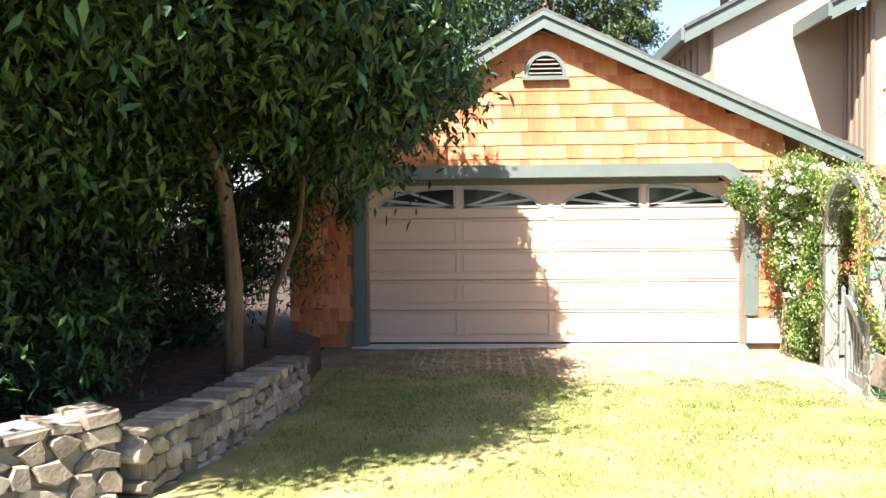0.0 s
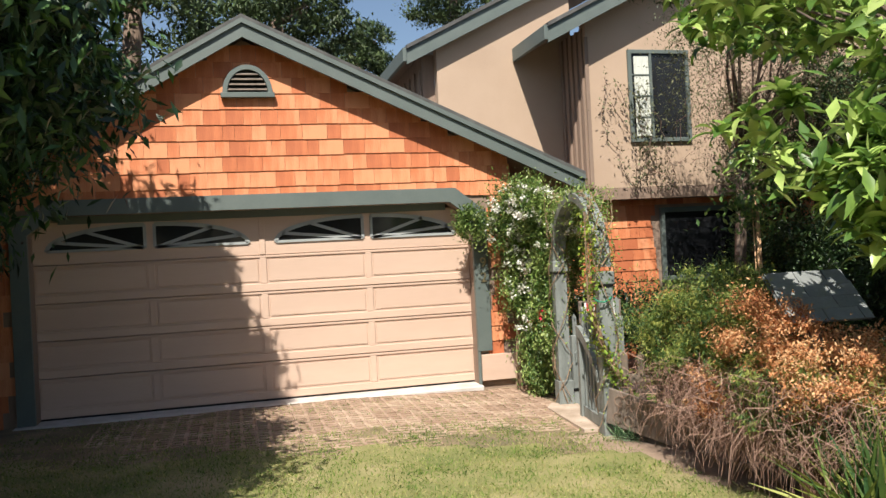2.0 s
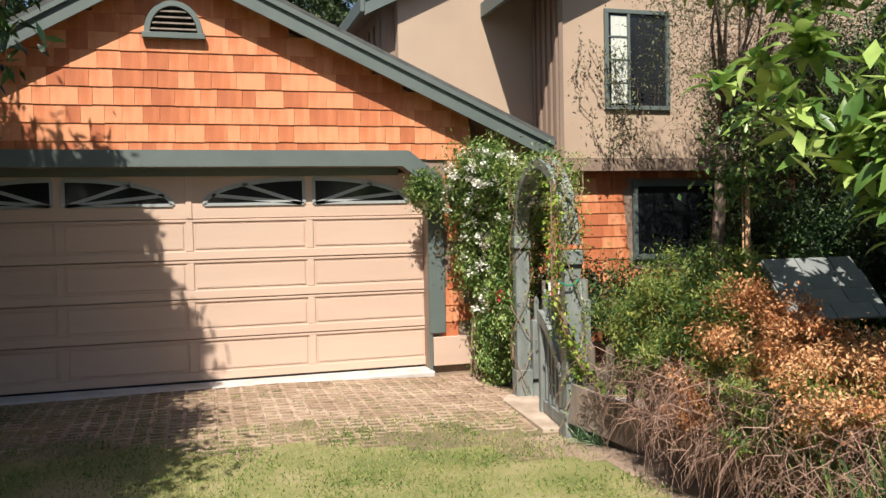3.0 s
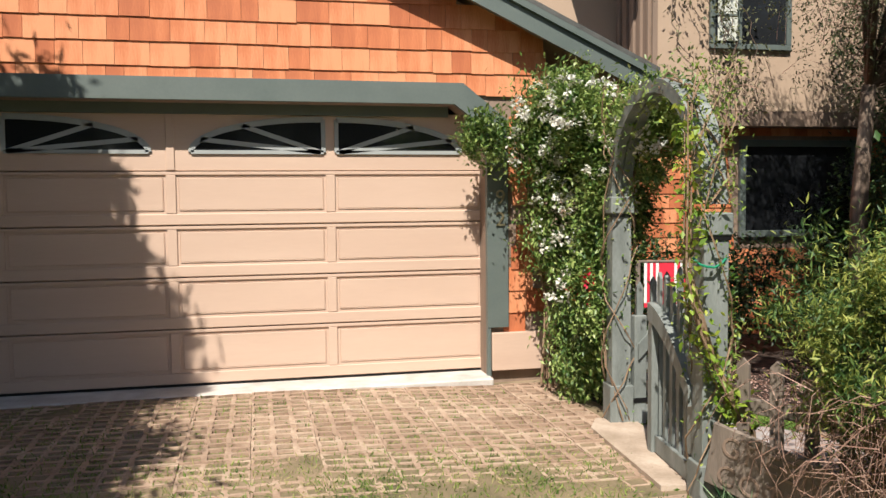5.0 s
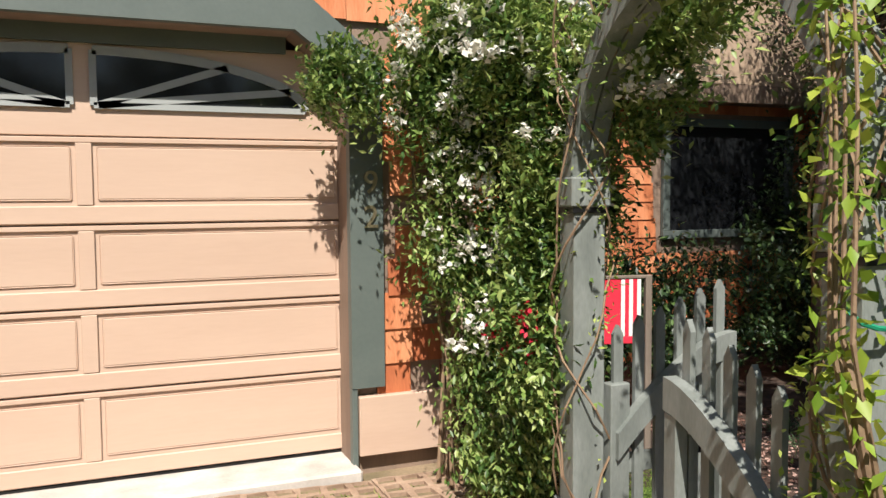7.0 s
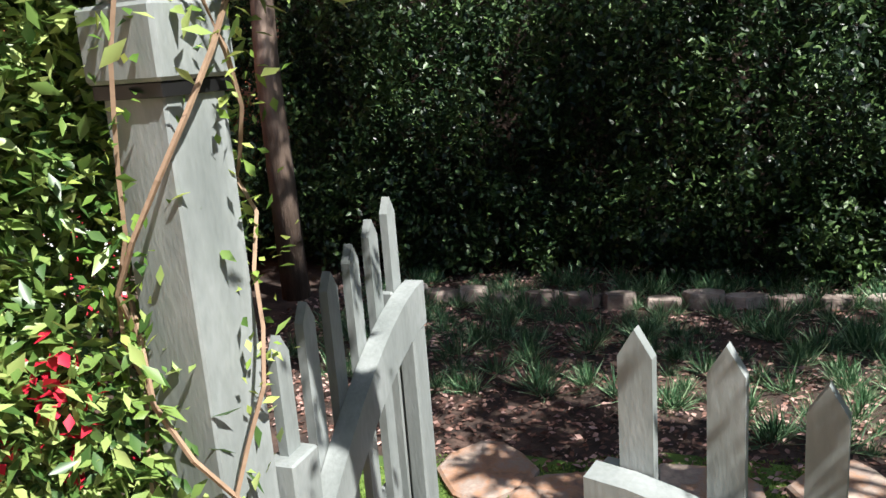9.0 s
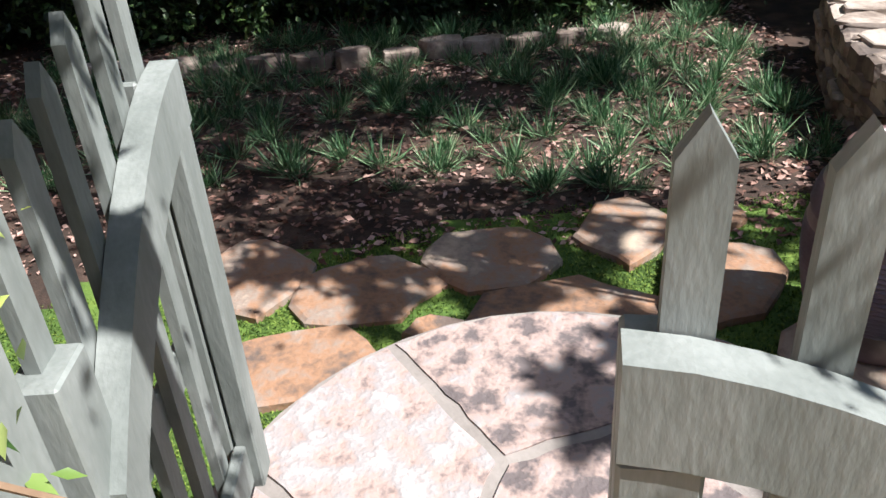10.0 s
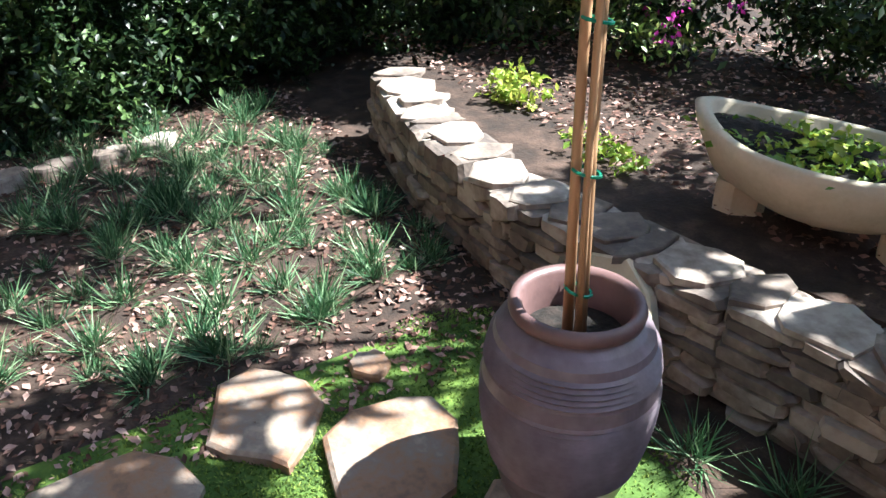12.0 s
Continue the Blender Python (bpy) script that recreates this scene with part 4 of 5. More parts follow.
# Added near-black panel: its colour stands in for deep shade between the trees.
box("shade_backdrop", (-7.2, -6.0, -0.4), (-7.0, 14.0, 3.2), MULCH)
tagged(bpy.data.objects["shade_backdrop"], "dark panel added behind the trees, standing in for deep shade", "wall", kind="structure")
# Tree mass added to keep sky light off the left side.
tree("boundary_tree", (-6.2, 2.0, -0.1), [(-6.2, 2.0, 1.5), (-6.1, 2.1, 3.0)], [((-5.6, 2.0, 3.8), (2.2, 2.4, 2.4)), ((-5.8, 9.0, 4.2), (1.8, 2.6, 2.2)), ((-6.0, -2.0, 4.4), (2.0, 2.0, 2.2))], 70000, LEAF_TREE, "tall dark tree added on the left to block sky light", (0.1, 0.18), 0.3, 19, 90, 9, 0.12, 0.15, droop=0.8)
BROAD = tree("broad_leaf_tree", (5.0, 4.3, -0.38), [(4.95, 4.35, 0.6), (4.9, 4.5, 1.5), (5.0, 4.6, 2.3)], [((6.2, 7.6, 3.7), (0.9, 0.8, 0.4)), ((4.3, 4.7, 1.85), (0.5, 0.45, 0.35)), ((5.0, 4.4, 2.5), (0.7, 0.7, 0.5)), ((5.6, 7.0, 3.4), (0.6, 0.5, 0.3))], 1600, LEAF_BIG, "broad-leaved evergreen tree with glossy green leaves", (0.13, 0.23), 0.33, 14, 40, 12, 0.06, 0.16)
OLIVE = tree("olive_tree", (7.88, 11.1, -0.38), [(7.86, 11.1, 1.2), (7.93, 11.08, 2.4)], [((8.0, 10.8, 3.6), (1.4, 1.0, 1.1)), ((9.6, 10.5, 3.4), (1.3, 1.2, 1.3)), ((7.4, 10.3, 4.7), (1.1, 0.8, 0.8)), ((9.0, 10.2, 4.9), (1.3, 0.9, 0.8)), ((8.2, 11.6, 2.9), (0.7, 0.4, 1.0))], 42000, LEAF_OLIVE, "grey-green small-leaved tree before the house wall", (0.03, 0.06), 0.35, 15, 60, 30, 0.1, 0.16)
tree("frond_shrub", (4.8, 6.3, -0.3), None, [((4.2, 6.4, 0.8), (0.42, 0.5, 0.42)), ((4.3, 5.2, 0.5), (0.3, 0.5, 0.35)), ((4.22, 5.9, 1.0), (0.34, 0.42, 0.32)), ((4.15, 5.45, 0.5), (0.3, 0.6, 0.25)), ((4.75, 5.0, 0.45), (0.4, 0.5, 0.35)), ((4.6, 6.7, 0.35), (0.3, 0.35, 0.35))], 75000, LEAF_FERN, "feathery yellow-green shrub spilling over the fence", (0.022, 0.048), 0.2, 16, 60)
tree("dry_shrub", (4.7, 5.3, -0.3), None, [((4.15, 5.4, 0.85), (0.28, 0.36, 0.28)), ((4.25, 4.95, 0.66), (0.34, 0.36, 0.28)), ((4.1, 5.8, 0.45), (0.24, 0.3, 0.22)), ((4.5, 5.1, 0.7), (0.3, 0.3, 0.22))], 30000, LEAF_DRY, "shrub with dried orange leaves hanging over the fence", (0.012, 0.034), 0.42, 17, 50)
tree("porch_shrub", (6.2, 11.3, -0.38), None, [((6.0, 11.4, 0.35), (0.8, 0.5, 0.75)), ((7.6, 11.8, 0.3), (0.9, 0.4, 0.6))], 16000, LEAF_HEDGE, "dark shrub below the ground-floor window", (0.04, 0.08), 0.45, 18, 50)


def leaf_whorls():
    """Rosettes of long arching leaves at the branch tips of the broad-leaved tree."""
    rng = random.Random(77)
    meshes = []
    for k in range(5):
        bm = bmesh.new()
        n = rng.randrange(8, 12)
        for j in range(n):
            a = 2.4 * j + rng.uniform(-0.2, 0.2)
            rise = 1.25 - 1.5 * (j / n) + rng.uniform(-0.15, 0.15)
            L = rng.uniform(0.16, 0.24) * (0.6 + 0.4 * j / n)
            out, side = Vector((math.cos(a), math.sin(a), 0)), Vector((-math.sin(a), math.cos(a), 0))
            rows, p = [], Vector((0, 0, 0))
            for i in range(6):
                t = i / 5
                w = L * 0.19 * math.sin(math.pi * min(1.0, 0.08 + 0.92 * t) ** 0.8) + 0.001
                e = rise - 1.1 * t
                up = Vector((0, 0, 1)) * math.cos(e) - out * math.sin(e)
                rows.append([bm.verts.new(p - side * w + up * w * 0.35), bm.verts.new(p), bm.verts.new(p + side * w + up * w * 0.35)])
                p = p + (out * math.cos(e) + Vector((0, 0, 1)) * math.sin(e)) * (L / 5)
            for q, u in zip(rows, rows[1:]):
                for i in (0, 1):
                    bm.faces.new((q[i], q[i + 1], u[i + 1], u[i]))
        me = bpy.data.meshes.new("leaf_whorl")
        bm.to_mesh(me)
        bm.free()
        me.materials.append(LEAF_BIG)
        me.polygons.foreach_set("use_smooth", [True] * len(me.polygons))
        meshes.append(me)
    spots = [((4.5, 4.6, 1.68), (0.42, 0.45, 0.42), 84), ((5.05, 5.95, 3.0), (0.5, 0.8, 0.25), 46), ((4.2, 5.2, 2.95), (0.45, 0.35, 0.22), 28), ((4.1, 5.25, 2.15), (0.3, 0.3, 0.28), 12), ((6.7, 8.2, 3.7), (0.9, 0.7, 0.45), 60), ((5.85, 7.9, 3.8), (0.8, 0.6, 0.4), 50), ((4.35, 5.8, 3.0), (0.5, 0.35, 0.25), 8), ((5.1, 5.1, 2.4), (0.4, 0.4, 0.4), 12)]
    for c, r, k in spots:
        for _ in range(k):
            d = Vector((rng.gauss(0, 1), rng.gauss(0, 1), rng.gauss(0, 1))).normalized() * rng.uniform(0.6, 1.0)
            ob = new("leaf_whorl", meshes[rng.randrange(5)])
            ob.parent = BROAD
            ob.location = (c[0] + d.x * r[0], c[1] + d.y * r[1], c[2] + d.z * r[2])
            ob.rotation_euler = (rng.uniform(-0.5, 0.5) - 0.3 * d.y, rng.uniform(-0.5, 0.5) + 0.4 * d.x, rng.uniform(0, 6.28))


leaf_whorls()
rng = np.random.default_rng(55)
# Unseen leaf masses added overhead to dapple the mulched bed with shade.
leaves("outer_crown", np.concatenate([clump(rng, (6.5, 6.0, 3.6), (1.0, 1.4, 0.4), 3400, 52, 0.13), clump(rng, (7.4, 7.4, 3.9), (0.7, 0.8, 0.35), 900, 22, 0.13)]), (0.12, 0.2), LEAF_BIG, 0.34, BROAD, seed=56)
# Unseen leaf masses added high up to shade the ground before the house.
leaves("outer_crown", np.concatenate([clump(rng, (5.7, 8.9, 4.4), (1.0, 0.8, 0.35), 5200, 60, 0.13), clump(rng, (7.0, 8.9, 4.6), (1.1, 0.9, 0.4), 7000, 60, 0.13)]), (0.05, 0.09), LEAF_OLIVE, 0.35, OLIVE, seed=57)


def bare_twigs():
    """Fine bare twigs among the small leaves, and a sparse climber on the wall beside the window."""
    rng = random.Random(58)
    bm = bmesh.new()
    for _ in range(520):
        a = Vector((rng.gauss(8.1, 0.4), rng.gauss(11.0, 0.3), rng.uniform(2.3, 4.3)))
        d = Vector((rng.uniform(-0.35, 0.35), rng.uniform(-0.25, 0.2), rng.uniform(-0.1, 0.4)))
        tube(bm, [a, a + d * 0.5 + Vector((0, 0, 0.03)), a + d], [0.0045, 0.003, 0.0015], 3)
    finish("twig", bm, TWIG, OLIVE, "fine bare grey twigs")
    t = thing("wall_climber", "sparse dark climber on the tan stucco wall beside the window", "climbing plant")
    bm = bmesh.new()
    P = []
    for i in range(7):
        p = Vector((6.95 + 0.12 * i, 12.5, 2.2))
        pts = [p.copy()]
        for _ in range(14):
            p = p + Vector((rng.uniform(-0.12, 0.07), rng.uniform(-0.02, 0.015), rng.uniform(0.06, 0.17)))
            p.y = min(p.y, 12.53)
            pts.append(p.copy())
            for _ in range(7):
                P.append(p + Vector((rng.gauss(0, 0.07), rng.uniform(-0.12, 0), rng.gauss(0, 0.06))))
        tube(bm, pts, 0.005, 4)
    finish("stem", bm, BARK, t)
    leaves("leaf", [list(p) for p in P], (0.03, 0.07), LEAF_OLIVE, 0.5, t, seed=59)


bare_twigs()


def twig_mass():
    t = thing("twig_tangle", "tangle of bare dry twigs below the shrub", "shrub")
    rng = random.Random(6)
    bm = bmesh.new()
    for _ in range(4200):
        a = Vector((rng.gauss(4.2, 0.14), rng.gauss(5.65, 0.5), rng.uniform(0.2, 0.66)))
        d = Vector((rng.uniform(-0.2, 0.12), rng.uniform(-0.2, 0.2), rng.uniform(-0.3, 0.06)))
        tube(bm, [a, a + d * 0.5 + Vector((-0.03, 0, 0.04)), a + d], [0.0022, 0.0016, 0.0009], 3)
    finish("twig", bm, TWIG, t)
    return t


twig_mass()


def strap_clump():
    s = thing("strap_leaf_clump", "clump of long strap-like green leaves", "plant")
    rng = np.random.default_rng(3)
    leaves("leaf", np.column_stack([rng.normal(4.25, 0.12, 260), rng.normal(4.45, 0.15, 260), np.full(260, -0.05)]), (0.4, 0.75), LEAF_FERN, 0.045, s, droop=-1.4, seed=8)


strap_clump()


def shingled_hood():
    """The small grey shingled top that shows over the shrub."""
    s = thing("letterbox_hood", "small grey shingled sloping roof of a post box", "letterbox")
    m = Matrix.Translation((4.68, 5.56, 1.08)) @ Matrix.Rotation(radians(-4), 4, "Z") @ Matrix.Rotation(radians(44), 4, "X")
    box("deck", (-0.29, -0.22, -0.02), (0.29, 0.2, 0.0), SLATE, s, m=m)
    rng = random.Random(2)
    for r in range(4):
        x = -0.29
        while x < 0.27:
            w = min(rng.uniform(0.13, 0.26), 0.29 - x)
            box("shingle", (x + 0.003, -0.23 + r * 0.1, 0.002 + 0.002 * r), (x + w - 0.003, -0.1 + r * 0.1, 0.014 + 0.002 * r), SLATE, s, m=m, bevel=0.002)
            x += w
    box("post", (4.64, 5.56, -0.4), (4.72, 5.64, 1.0), WOODGREY, s)


shingled_hood()


def off_path(points):
    """The points that do not hang over the way through the gate."""
    p = np.asarray([list(q) for q in points], float)
    return p[np.hypot(p[:, 0] - 3.84, p[:, 1] - 8.44) > 0.46]


def jasmine():
    j = thing("jasmine", "white-flowering jasmine climbing beside the garage door and over the arch", "climbing plant")
    rng = np.random.default_rng(21)
    blobs = [((4.17, 9.72, 1.78), (0.42, 0.28, 0.44)), ((4.26, 9.68, 1.2), (0.34, 0.27, 0.5)), ((4.3, 9.6, 0.65), (0.3, 0.26, 0.5)), ((4.24, 9.45, 0.12), (0.2, 0.22, 0.28)), ((4.2, 9.35, 1.9), (0.3, 0.4, 0.3)), ((3.65, 9.95, 1.75), (0.22, 0.12, 0.22)), ((4.25, 9.15, 1.4), (0.18, 0.3, 0.4)), ((4.42, 8.75, 1.72), (0.22, 0.28, 0.3)), ((4.3, 8.35, 1.86), (0.16, 0.3, 0.14)), ((4.5, 9.3, 1.3), (0.2, 0.2, 0.3)), ((4.2, 9.1, 0.7), (0.16, 0.3, 0.5))]
    tot = [r[0] * r[1] * r[2] + 0.005 for c, r in blobs]
    k = 62000
    P = np.concatenate([clump(rng, c, r, int(k * q / sum(tot)), 45, 0.22) for (c, r), q in zip(blobs, tot)])
    leaves("foliage", off_path(P), (0.028, 0.056), LEAF_JASMINE, 0.4, j, seed=21, droop=0.3, outward=(4.1, 10.3, 1.2))
    for i in range(120):
        c, r = blobs[(0, 1, 2, 4, 0, 6, 1, 7)[i % 8]]
        a, e = rng.uniform(-2.9, -0.9), rng.uniform(-0.5, 0.9)
        q = np.array(c) + np.array(r) * 1.08 * (math.cos(a) * math.cos(e), math.sin(a) * math.cos(e), math.sin(e))
        n = int(rng.integers(8, 34))
        leaves("blossom", q + rng.normal(size=(n, 3)) * 0.02, (0.025, 0.042), PETAL, 0.7, j, "white star-shaped blossom", seed=100 + i)
    bm = bmesh.new()
    rr = random.Random(4)
    for s in range(9):
        x, y = 4.15 + rr.uniform(-.1, .1), 9.85 + rr.uniform(-.1, .1)
        tube(bm, [(x, y, -0.12), (x + rr.uniform(-.1, .1), y, 0.5), (x + rr.uniform(-.15, .1), y + .1, 1.1), (x + rr.uniform(-.2, .1), y + .1, 1.8)], [0.012, 0.01, 0.008, 0.004], 5)
    finish("stem", bm, VINE, j)


jasmine()


def post_vine(post, seed, low, name="post_vine"):
    v = thing(name, "leafy vine stems winding round the gate post", "climbing plant", "post vines")
    rng = random.Random(seed)
    bm = bmesh.new()
    P = []
    for s in range(6):
        pts = []
        ph = rng.uniform(0, 6)
        for i in range(26):
            z = -0.1 + i * 0.085
            a = ph + (0.2 + 0.07 * s) * i * (-1) ** s + s
            r = 0.1 + rng.uniform(-0.01, 0.02)
            q = post + Vector((r * math.cos(a), r * math.sin(a), z))
            pts.append(q)
            for _ in range(13 if z > low else 1):
                P.append(q + Vector((rng.gauss(0, 0.026), rng.gauss(0, 0.026), rng.gauss(0, 0.03))))
        tube(bm, pts, 0.0045, 4)
    finish("stem", bm, VINE, v)
    leaves("leaf", off_path(P), (0.015, 0.034), LEAF_VINE, 0.5, v, seed=seed)


post_vine(PL, 31, 0.7)
post_vine(PR, 32, 0.3)


def leaning_vine():
    v = thing("leaning_vine", "pale woody vine with yellow-green leaves leaning on the gate post", "climbing plant")
    rng = random.Random(92)
    P = []
    bm = bmesh.new()
    for k in range(4):
        o = Vector((rng.uniform(-0.03, 0.03), rng.uniform(-0.03, 0.03), 0))
        pts = [Vector(q) + o * (1 + 0.4 * i) for i, q in enumerate(((4.3, 7.34, -0.3), (4.24, 7.36, 0.2), (4.12, 7.36, 0.4), (4.0, 7.37, 0.68), (3.93, 7.38, 0.98), (3.95, 7.4, 1.4), (3.98, 7.45, 1.75)))]
        tube(bm, pts, [0.02 if k == 0 else 0.007] * 4 + [0.006, 0.004, 0.003], 6)
        for p, q in zip(pts[1:], pts[2:]):
            for _ in range(26):
                P.append(p.lerp(q, rng.random()) + Vector((rng.gauss(0, 0.035), rng.gauss(0, 0.03), rng.gauss(0, 0.04))))
    finish("stem", bm, VINE, v, "pale woody stems")
    leaves("leaf", [list(p) for p in P], (0.03, 0.06), YOUNG, 0.5, v, seed=93)
    bm = bmesh.new()
    tube(bm, [(3.95, 7.42, 1.03), (3.97, 7.39, 1.0), (4.0, 7.38, 0.99), (4.04, 7.38, 0.985), (4.08, 7.39, 1.0), (4.13, 7.42, 1.03)], 0.006, 6)
    finish("tie", bm, TIE, v, "green plastic tie")


leaning_vine()


def arch_growth():
    g = thing("arch_growth", "leafy jasmine shoots and bare stems over the arch", "climbing plant")
    rng = random.Random(14)
    mid, span = (PL + PR) / 2, (PR - PL).length / 2
    P = []
    bm = bmesh.new()
    for s in range(5):
        pts = []
        for i in range(20):
            t = math.pi * i / 19
            r = span + rng.uniform(-0.04, 0.07)
            q = mid + U * (-r * math.cos(t)) + Vector((rng.uniform(-0.07, 0.07), 0, 1.33 + 0.96 * r * math.sin(t)))
            pts.append(q)
            for _ in range(14 if t < 1.7 else 5):
                P.append(q + Vector((rng.gauss(0, 0.06), rng.gauss(0, 0.06), rng.gauss(0, 0.06))))
        tube(bm, pts, 0.007, 4)
    finish("stem", bm, VINE, g)
    leaves("leaf", [list(p) for p in P], (0.03, 0.055), LEAF_JASMINE, 0.4, g, seed=15)


arch_growth()


def hedge():
    h = thing("garden_hedge", "tall dense small-leaved hedge along the garden's far side", "hedge")
    rng = np.random.default_rng(41)
    for i in range(15):
        y = 4.2 + 8.0 * i / 14
        x = 8.95 + 0.2 * max(0.0, 7.9 - y) + 0.08 * math.sin(5 * i)
        P = [clump(rng, (x, y, 0.75), (0.66, 0.6, 1.3), 9500, 90, 0.12), clump(rng, (x - 0.2, y, -0.02), (0.42, 0.5, 0.42), 2600, 30, 0.16), clump(rng, (x + 0.3, y, 2.9), (0.9, 0.7, 1.2), 3000, 40, 0.16)]
        leaves("foliage", np.concatenate(P), (0.035, 0.07), LEAF_HEDGE, 0.5, h, seed=42 + i)
    return h


hedge()
# Added near-black panel; its colour stands in for shade seen through the leaves.
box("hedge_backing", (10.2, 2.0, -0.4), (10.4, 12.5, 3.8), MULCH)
tagged(bpy.data.objects["hedge_backing"], "dark panel added behind the hedge to close its gaps", "wall", kind="structure")


def cloth():
    c = thing("striped_towel", "red towel with white stripes hanging behind the gate", "towel")
    m = Matrix.Translation((5.33, 10.3, 0.66)) @ Matrix.Rotation(radians(-12), 4, "Z")
    box("red_panel", (-0.06, -0.006, -0.26), (0.07, 0.006, 0.1), RED, c, m=m)
    for i, x in enumerate((-0.185, -0.16, -0.135, -0.11, -0.085, 0.071, 0.096, 0.121, 0.146, 0.171)):
        box("stripe", (x, -0.006, -0.24), (x + 0.024, 0.006, 0.1), RED if i in (1, 3, 6, 8) else WHITE, c, m=m, bevel=0.001)
    box("hem", (-0.185, -0.008, -0.285), (0.195, 0.008, -0.242), RED, c, m=m)
    box("towel_rail", (-0.24, -0.012, 0.1), (0.24, 0.012, 0.12), WOODGREY, c, m=m)
    box("rail_post", (0.22, -0.02, -1.04), (0.26, 0.02, 0.12), WOODGREY, c, m=m)
    box("rail_post", (-0.26, -0.02, -1.04), (-0.22, 0.02, 0.12), WOODGREY, c, m=m)


cloth()


def flowers(name, centre, radii, k, mat, label, seed):
    f = thing(name, label, "flower")
    rng = np.random.default_rng(seed)
    leaves("leaf", clump(rng, centre, np.array(radii) * 1.2, k * 6, 12, 0.25), (0.03, 0.06), LEAF_JASMINE, 0.45, f, seed=seed)
    for i in range(9):
        c = clump(rng, centre, radii, 1, 1, 0.4)[0]
        leaves("bloom", c + rng.normal(size=(max(6, k // 9), 3)) * 0.025, (0.02, 0.04), mat, 0.6, f, seed=seed + 1 + i)


flowers("red_flowering_sage", (4.08, 9.12, 0.72), (0.09, 0.12, 0.16), 150, REDPETAL, "red-flowering sage beside the gate post", 60)
flowers("magenta_shrub", (7.4, 5.35, 0.2), (0.4, 0.2, 0.22), 140, PINKPETAL, "magenta-flowering shrub at the end of the bed", 62)
tree("bed_shrub", (7.3, 4.6, -0.06), None, [((7.7, 4.95, 0.5), (0.9, 0.5, 0.7)), ((6.5, 4.5, 0.5), (0.9, 0.5, 0.7)), ((8.3, 5.6, 0.8), (0.6, 0.6, 1.0)), ((5.6, 4.4, 0.4), (0.6, 0.4, 0.5))], 40000, LEAF_HEDGE, "dark shrub behind the raised bed", (0.04, 0.08), 0.45, 64, 60)
tree("low_herb", (5.0, 7.2, -0.37), None, [((4.88, 7.22, -0.22), (0.2, 0.2, 0.13)), ((6.5, 6.2, -0.02), (0.22, 0.12, 0.06)), ((7.2, 6.1, 0.0), (0.2, 0.14, 0.09))], 1500, YOUNG, "low bright green herb at the step's foot", (0.02, 0.05), 0.6, 65, 20)

# ---- tufts, moss, litter ----
def scatter_tufts():
    rng = random.Random(70)
    base = thing("grass_tuft", "small blue-green grass tuft in the mulch", "grass tuft", "grass tufts in the mulch", at=(7.4, 8.9, -0.375))
    r = np.random.default_rng(5)
    leaves("tuft_foliage", np.column_stack([r.normal(0, 0.022, 130), r.normal(0, 0.022, 130), np.zeros(130)]), (0.08, 0.19), TUFT, 0.036, base, droop=-0.75, seed=6)
    for i in range(350):
        x, y = rng.uniform(6.3, 8.6), rng.uniform(6.8, 10.6)
        if x < 6.6 and y > 8.0 and x < 6.3 + (y - 8) * 0.2:
            continue
        if x < 6.4:
            continue
        s = rng.uniform(0.45, 1.1)
        copy_thing(base, Matrix.Translation((x, y, -0.38)) @ Matrix.Rotation(rng.uniform(0, 6), 4, "Z") @ Matrix.Diagonal((s, s, s, 1)))
    for x, y in ((5.1, 6.75), (5.35, 6.85), (5.7, 6.75), (5.9, 6.95), (4.05, 7.25), (4.12, 7.15)):
        copy_thing(base, Matrix.Translation((x, y, -0.38 if x > 4.5 else -0.13)) @ Matrix.Rotation(x, 4, "Z"))


scatter_tufts()


def strew(name, n, size, mat, area, z, slim, label, seed, flat=0.35, keep=None, droop=0.0):
    rng = np.random.default_rng(seed)
    x = rng.uniform(area[0], area[1], n)
    y = rng.uniform(area[2], area[3], n)
    if keep is not None:
        k = np.array([keep(a, b) for a, b in zip(x, y)])
        x, y = x[k], y[k]
    zz = np.array([level(a, b) for a, b in zip(x, y)]) + z
    ob = leaves(name, np.column_stack([x, y, zz]), size, mat, slim, spread=flat, seed=seed, droop=droop)
    return tagged(ob, label, "ground cover", kind="stuff")


def mossy(x, y):
    return 4.5 < x < (6.27 if y < 8.3 else 6.2 - 0.25 * (y - 8.3)) + 0.05 * math.sin(9 * y) and 6.95 + 0.1 * math.sin(9 * x) < y < 10.4 and (x - 5.2) > -0.9 and not (x > 6.15 and y > 9.6)


strew("moss", 210000, (0.008, 0.019), MOSS, (4.3, 6.9, 6.9, 10.3), 0.0, 0.35, "bright green moss and creeping thyme between the stepping stones", 80, 0.8, mossy, -0.5)
strew("leaf_litter", 24000, (0.012, 0.048), LITTER, (4.5, 8.9, 6.6, 11.0), 0.008, 0.5, "brown and pinkish fallen leaves over the mulch", 81, 0.12, lambda x, y: x > 6.0)
strew("litter_bed", 7000, (0.012, 0.045), LITTER, (5.2, 8.5, 4.2, 6.4), 0.33, 0.5, "brown fallen leaves on the raised bed", 82, 0.12, lambda x, y: y < 6.2)


def lawn_keep(x, y):
    if y > 10.0 or x < -1.1:
        return False
    edge = 3.8 if y > 7.3 else 3.8 + (7.3 - y) * 0.25
    if x > edge:
        return False
    d = 0.75 + 0.6 * noise.noise((x * 1.3, y * 1.3, 4))
    if y > 7:
        d *= max(0.3, 1 - (y - 7.0) / 3.6)
    return random.random() < d


